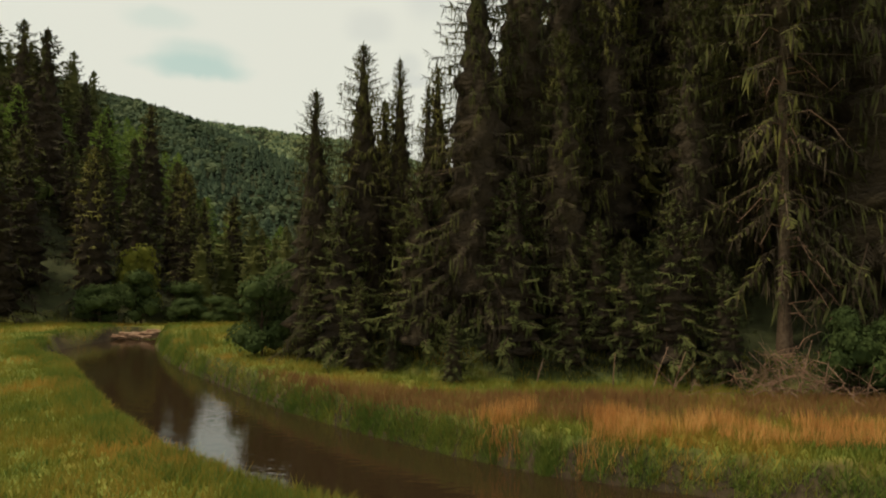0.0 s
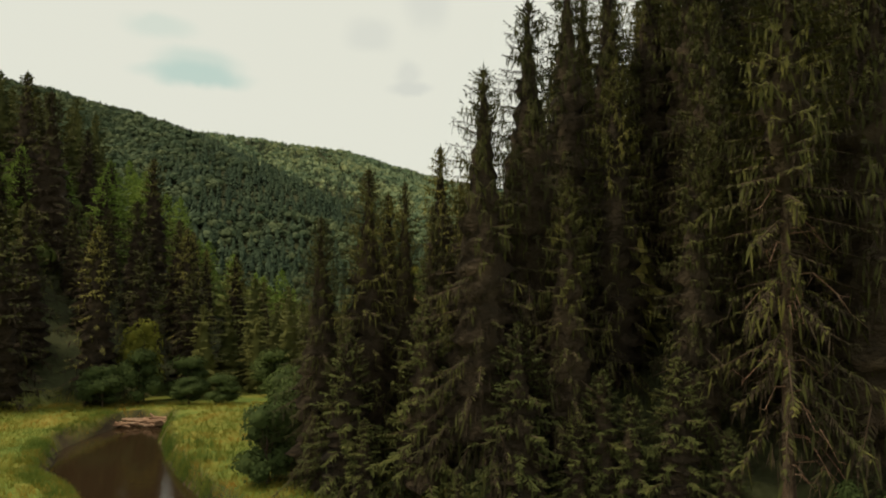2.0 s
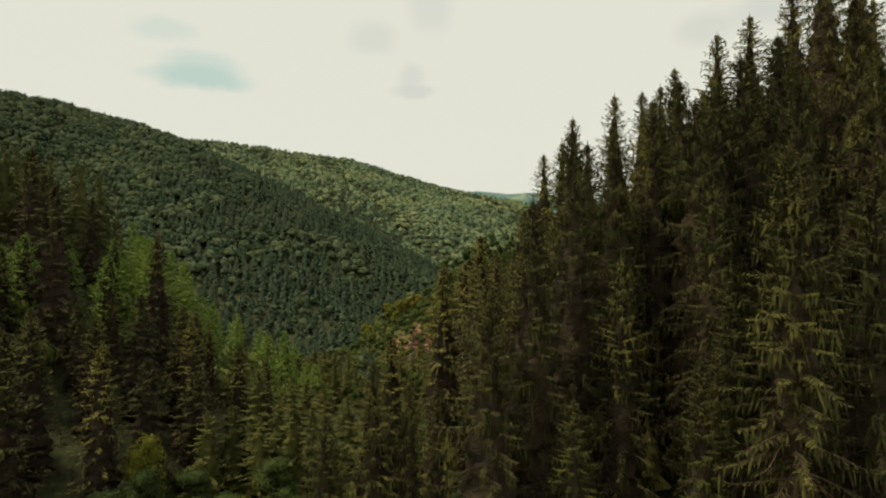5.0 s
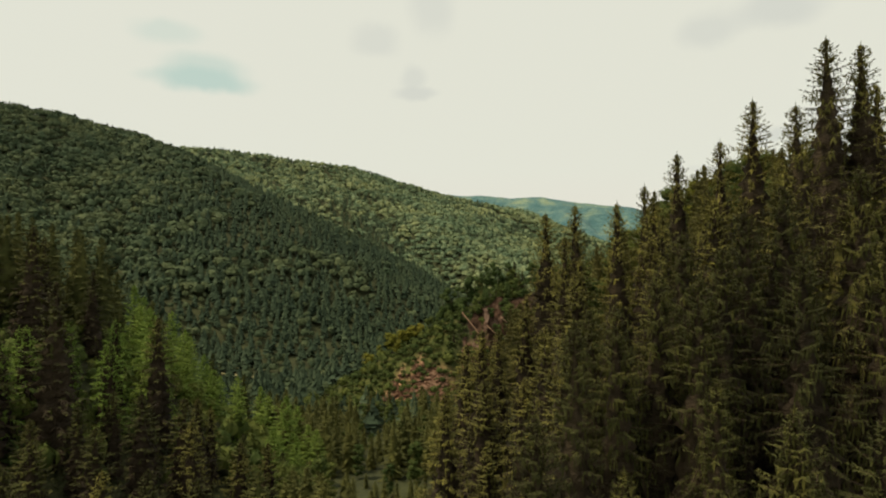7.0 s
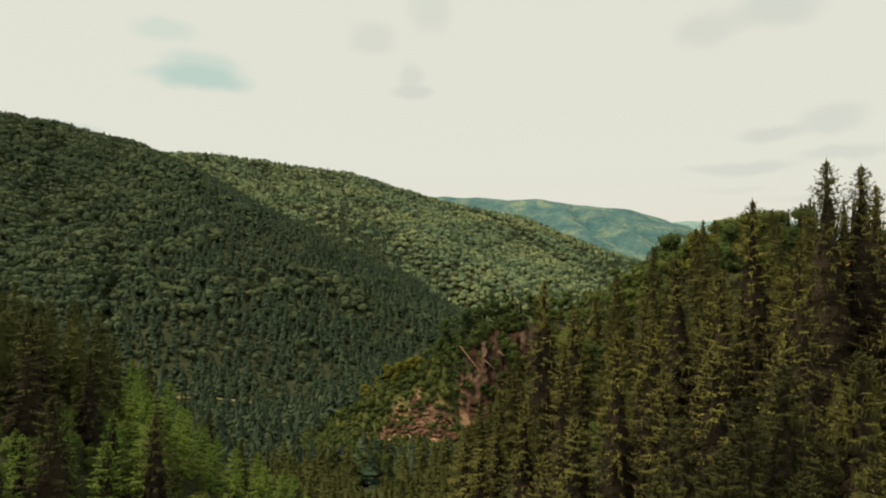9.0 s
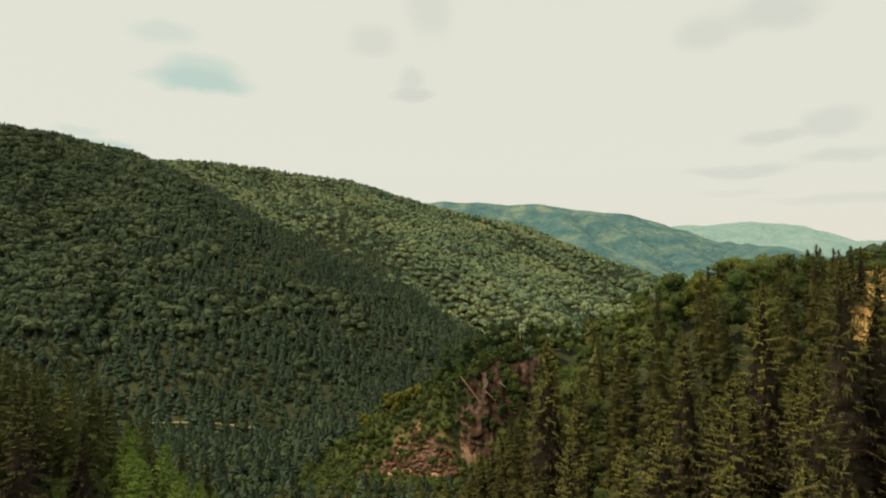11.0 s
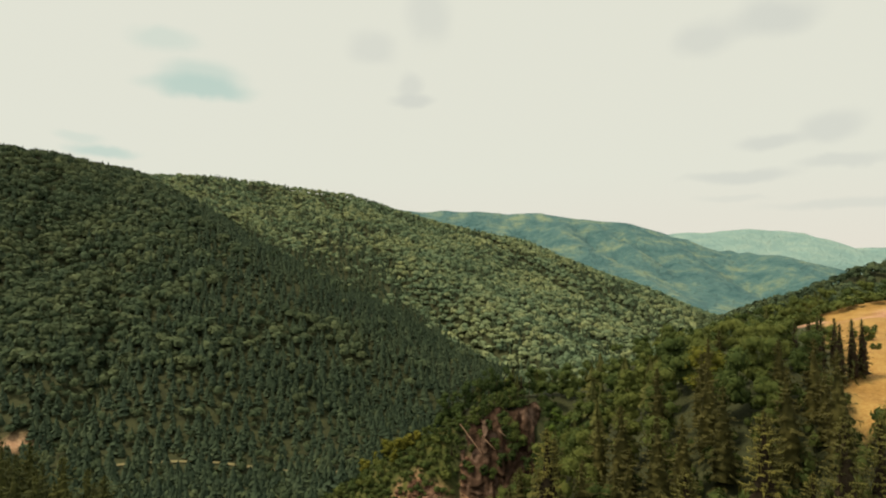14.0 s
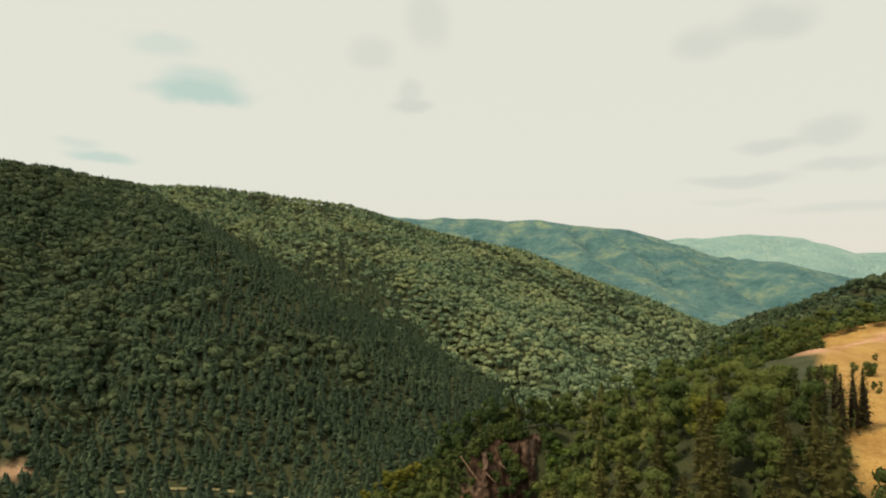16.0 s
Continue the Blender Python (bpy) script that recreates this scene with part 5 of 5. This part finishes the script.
for x, y, tall in [(-17, 234, 7), (-13, 232, 6), (-21, 236, 7), (-10, 235, 5), (-25, 238, 5), (-19, 230, 4), (-30, 240, 6)]:
    plant(YELLOW, "broadleaf_tree", "yellowing broad-leaved tree beside the rocky nose", "tree", "yellowing trees by the rock", x, y, tall, rng, 1.2)
plant(YELLOW, "broadleaf_tree", "broad-leaved tree turning yellow on the hill", "tree", "", 58, 141, 12, rng, 1.1)


# ---- cliff, road, fence of trees by the field ----
def outcrop():
    """A broken rock face on the nose of the hill."""
    nu, nv = 90, 70
    u, v = np.meshgrid(np.linspace(0, 1, nu), np.linspace(0, 1, nv))
    x = -3.0 + 40 * u
    crest = np.interp(x, [p[0] for p in KNOLL[::-1]], [p[2] for p in KNOLL[::-1]]) - 1.5 + 5 * (fbm(u * 9, 0 * u + 3) - 0.5) - 6 * np.clip(u - 0.88, 0, 1) / 0.12
    low = -9.0
    z = low + np.maximum(crest - low, 1) * v
    y = 225.5 - 0.44 * (crest - z) + 16 * np.abs(u - 0.5) ** 3 * 4
    column, ledge = np.floor(x / 1.9 + 1.3 * fbm(z / 5, x / 9)), np.floor(z / 3.1 + 1.5 * fbm(x / 5, z / 9))
    slabs = 5.5 * noise2(column * 0.73 + 11, ledge * 0.61) + 3.0 * noise2(column * 1.37, ledge * 0.2 + 7) + 1.5 * fbm(x / 0.9, z / 1.2)
    y = y - slabs + 4.5
    i = np.arange(nu * nv).reshape(nv, nu)
    f = np.stack([i[:-1, :-1], i[:-1, 1:], i[1:, 1:], i[1:, :-1]], -1).reshape(-1, 4)
    back = np.stack([x, y + 12, z - 3], -1).reshape(-1, 3)
    front = np.stack([x, y, z], -1).reshape(-1, 3)
    ring = np.concatenate([i[0], i[:, -1], i[-1, ::-1], i[::-1, 0]])
    rim = np.stack([ring, np.roll(ring, -1), np.roll(ring, -1) + nu * nv, ring + nu * nv], -1)
    rim = rim[ring != np.roll(ring, -1)]
    me_ = mesh_of("rock_outcrop", np.concatenate([front, back]), [f, f[:, ::-1] + nu * nv, rim], ROCK)
    tagged(new("rock_outcrop", me_), "broken brown and grey rock face below the trees", "cliff")
    for x0, z0, x1, z1 in [(5.0, 16.2, 12.2, 7.6), (11.6, 13.8, 16.8, 9.0), (18.5, 15.0, 20.5, 13.2)]:
        fallen = tagged(new("fallen_trunk"), "bleached fallen tree trunk lying down the rock face", "dead trunk", "fallen trunks on the cliff")
        face = [225.5 - 0.44 * (np.interp(q, [p[0] for p in KNOLL[::-1]], [p[2] for p in KNOLL[::-1]]) - w) - 1.6 for q, w in ((x0, z0), (x1, z1))]
        vv, ff = stick([(x0, face[0], z0), ((x0 + x1) / 2, sum(face) / 2 - 0.2, (z0 + z1) / 2), (x1, face[1], z1)], 0.26, 0.16)
        part("trunk", mesh_of("trunk", vv, ff, LOGS, True), fallen)


outcrop()


def rubble():
    """The bare slope: an uneven skin of red earth with loose stones on it."""
    r = np.random.RandomState(91)
    gx_, gy_ = np.meshgrid(np.arange(-46, 14, 0.6), np.arange(198, 236, 0.8))
    bare_ = covers(gx_, gy_)["soil"] + 0.5 * (fbm(gx_ / 2.2, gy_ / 2.2) - 0.5)
    zz = height(gx_, gy_) + 0.55 + 1.1 * (fbm(gx_ / 3, gy_ / 3) - 0.5)
    zz = np.where(bare_ > 0.5, zz, zz - 1.6)
    i = np.arange(gx_.size).reshape(gx_.shape)
    f = np.stack([i[:-1, :-1], i[:-1, 1:], i[1:, 1:], i[1:, :-1]], -1).reshape(-1, 4)
    keep = (bare_.ravel()[f] > 0.42).any(axis=1)
    tagged(new("earth_slope", mesh_of("earth_slope", np.stack([gx_, gy_, zz], -1).reshape(-1, 3), f[keep], DIRT)), "bare reddish earth slope below the rock", "earth", kind="structure")
    px, py = r.uniform(-46, 14, 12000), r.uniform(198, 236, 12000)
    ok = covers(px, py)["soil"] > 0.45
    px, py = px[ok][:1800], py[ok][:1800]
    bm = bmesh.new()
    bmesh.ops.create_icosphere(bm, subdivisions=1, radius=1)
    ball = np.array([p.co[:] for p in bm.verts])
    bf = np.array([[p.index for p in q.verts] for q in bm.faces])
    bm.free()
    size = 0.22 + 1.0 * r.rand(len(px)) ** 4
    v = ball[None] * size[:, None, None] * (0.6 + 0.7 * r.rand(len(px), len(ball), 1)) * np.array([1, 1, 0.6])
    v = v + np.stack([px, py, height(px, py) + 0.55], 1)[:, None]
    f = (bf[None] + (np.arange(len(px)) * len(ball))[:, None, None]).reshape(-1, 3)
    tagged(new("rubble", mesh_of("rubble", v.reshape(-1, 3), f, DIRT)), "reddish loose stones strewn on a bare slope", "stones", kind="stuff")


rubble()


def ribbon(name, label, line_, wide, mat, lift=0.25):
    pts = np.array(line_, dtype=float)
    s_ = np.linspace(0, len(pts) - 1, 12 * len(pts))
    x, y = np.interp(s_, np.arange(len(pts)), pts[:, 0]), np.interp(s_, np.arange(len(pts)), pts[:, 1])
    tx_, ty_ = np.gradient(x), np.gradient(y)
    q = np.hypot(tx_, ty_)
    o = np.linspace(-1, 1, 5) * wide / 2
    xx, yy = x[:, None] - (ty_ / q)[:, None] * o, y[:, None] + (tx_ / q)[:, None] * o
    zz = height(xx, yy) + lift
    zz = np.maximum(zz, zz.mean(axis=1, keepdims=True))
    i = np.arange(xx.size).reshape(xx.shape)
    f = np.stack([i[:-1, :-1], i[:-1, 1:], i[1:, 1:], i[1:, :-1]], -1).reshape(-1, 4)
    return tagged(new(name, mesh_of(name, np.stack([xx, yy, zz], -1).reshape(-1, 3), f, mat, True)), label, "road", kind="structure")


brush = scatter(9000, -46, 6, 188, 238, 1.7, 95, lambda px, py: np.random.RandomState(96).rand(len(px)) > 0.85 * covers(px, py)["soil"])
wood("scrub", "low green and yellowish scrub on the slope below the rock", FAR_B, [9] * 6, BUSH, brush, 0.9, 2.8, 97, (0.9, 1.5), category="scrub")

ribbon("road", "pale gravel road along the valley floor", ROAD_LINE, 2.6, ROAD)

# trees about the cliff
r_ = np.random.RandomState(83)
spots = [(x, 236 + 4 * r_.rand(), 8 + 4 * r_.rand()) for x in range(-2, 44, 3)] + [(x + r_.rand(), 230 + 2 * r_.rand(), 4 + 2 * r_.rand()) for x in range(4, 40, 5)]
spots += [(37, 222, 12), (39, 216, 12), (36, 211, 9), (42, 213, 12), (40, 208, 10), (26, 228, 7), (-1, 226, 5), (2, 222, 4), (24, 209, 4), (29, 208, 5), (-7, 231, 7), (-12, 232, 6), (-19, 233, 5), (-4, 229, 6), (17, 209, 5), (14, 207, 4), (9, 206, 3.5), (-15, 229, 3), (-25, 232, 4), (-31, 230, 4)]
for x, z, tall in [(1, 4, 2.2), (4, 9, 2.5), (6.5, 3, 2), (9, 7.5, 2.4), (12, 12, 2.6), (15, 15, 3), (17, 9, 3.5), (19, 4, 4), (21, 12, 4.5), (13, 1, 3), (16, 0, 3.5), (20, 17, 4), (7.5, 13, 2.6), (10.5, 16, 3), (2.5, -2, 3), (23, 6, 5), (22, 13, 6), (24.5, 9, 6), (30, 5, 3), (27, 3, 4), (8, 1, 3.5)]:
    y = 225.5 - 0.44 * (float(np.interp(x, [p[0] for p in KNOLL[::-1]], [p[2] for p in KNOLL[::-1]])) - z) - 0.4
    plant(SHRUB[int(x) % 2], "rock_bush", "small green bush rooted in a ledge of the rock face", "bush", "bushes on the rock face", x, y, tall, rng, 1.1, z)
for x in range(1, 28, 2):
    z = float(np.interp(x, [p[0] for p in KNOLL[::-1]], [p[2] for p in KNOLL[::-1]])) - 3.0
    for y in (226.5 + 2 * r_.rand(), 230 + 2.5 * r_.rand()):
        plant(BROADFAR[x % 4], "broadleaf_tree", "green tree growing on and about the rocky outcrop", "tree", "trees about the cliff", x + r_.rand(), y, 4.5 + 3.5 * r_.rand(), rng, 0.85, z)
for x, y, tall in [(36, 219, 9), (38.5, 222, 10), (35, 214, 8), (39, 216, 9), (34, 209, 7), (41, 220, 9)]:
    plant(BRIGHT[int(y) % 3], "broadleaf_tree", "fresh bright green tree beside the rock face", "tree", "trees about the cliff", x, y, tall, rng, 1.3)
for x, y, tall in spots:
    odd = int(abs(x * 3 + y)) % 4
    plant(BROADFAR[odd] if odd else MIDLIGHT[int(abs(y)) % 3], "broadleaf_tree" if odd else "spruce_tree", "green tree growing on and about the rocky outcrop", "tree", "trees about the cliff", x, y, tall, rng, 0.8)

# the row of dark spruces at the field's edge, and bushes in the field
for k in range(9):
    x, y = 75.5 + 1.5 * k + rng.rand(), 134 + 6 * (k % 2) + 3 * rng.rand()
    z = float(height(np.array([x]), np.array([y]))[0])
    plant(COARSE[k % 4], "spruce_tree", "dark spruce in a close group at the dry field's edge", "spruce", "spruces at the field's edge", x, y, 57.5 - z + 2.0 * rng.rand(), rng, 0.9)
for x, y, tall in [(126, 190, 4), (129, 193, 3.5), (133, 190, 3), (118, 176, 1.6), (121, 178, 1.4), (112, 168, 1.2), (108, 160, 1.3), (116, 163, 1.1), (150, 205, 3), (146, 208, 3), (103, 152, 1.2), (162, 240, 2.2), (128, 200, 2.6)]:
    plant(SHRUB[int(x) % 2], "field_bush", "dark green bush standing in the dry field", "bush", "bushes in the dry field", x, y, tall, rng, 1.0)
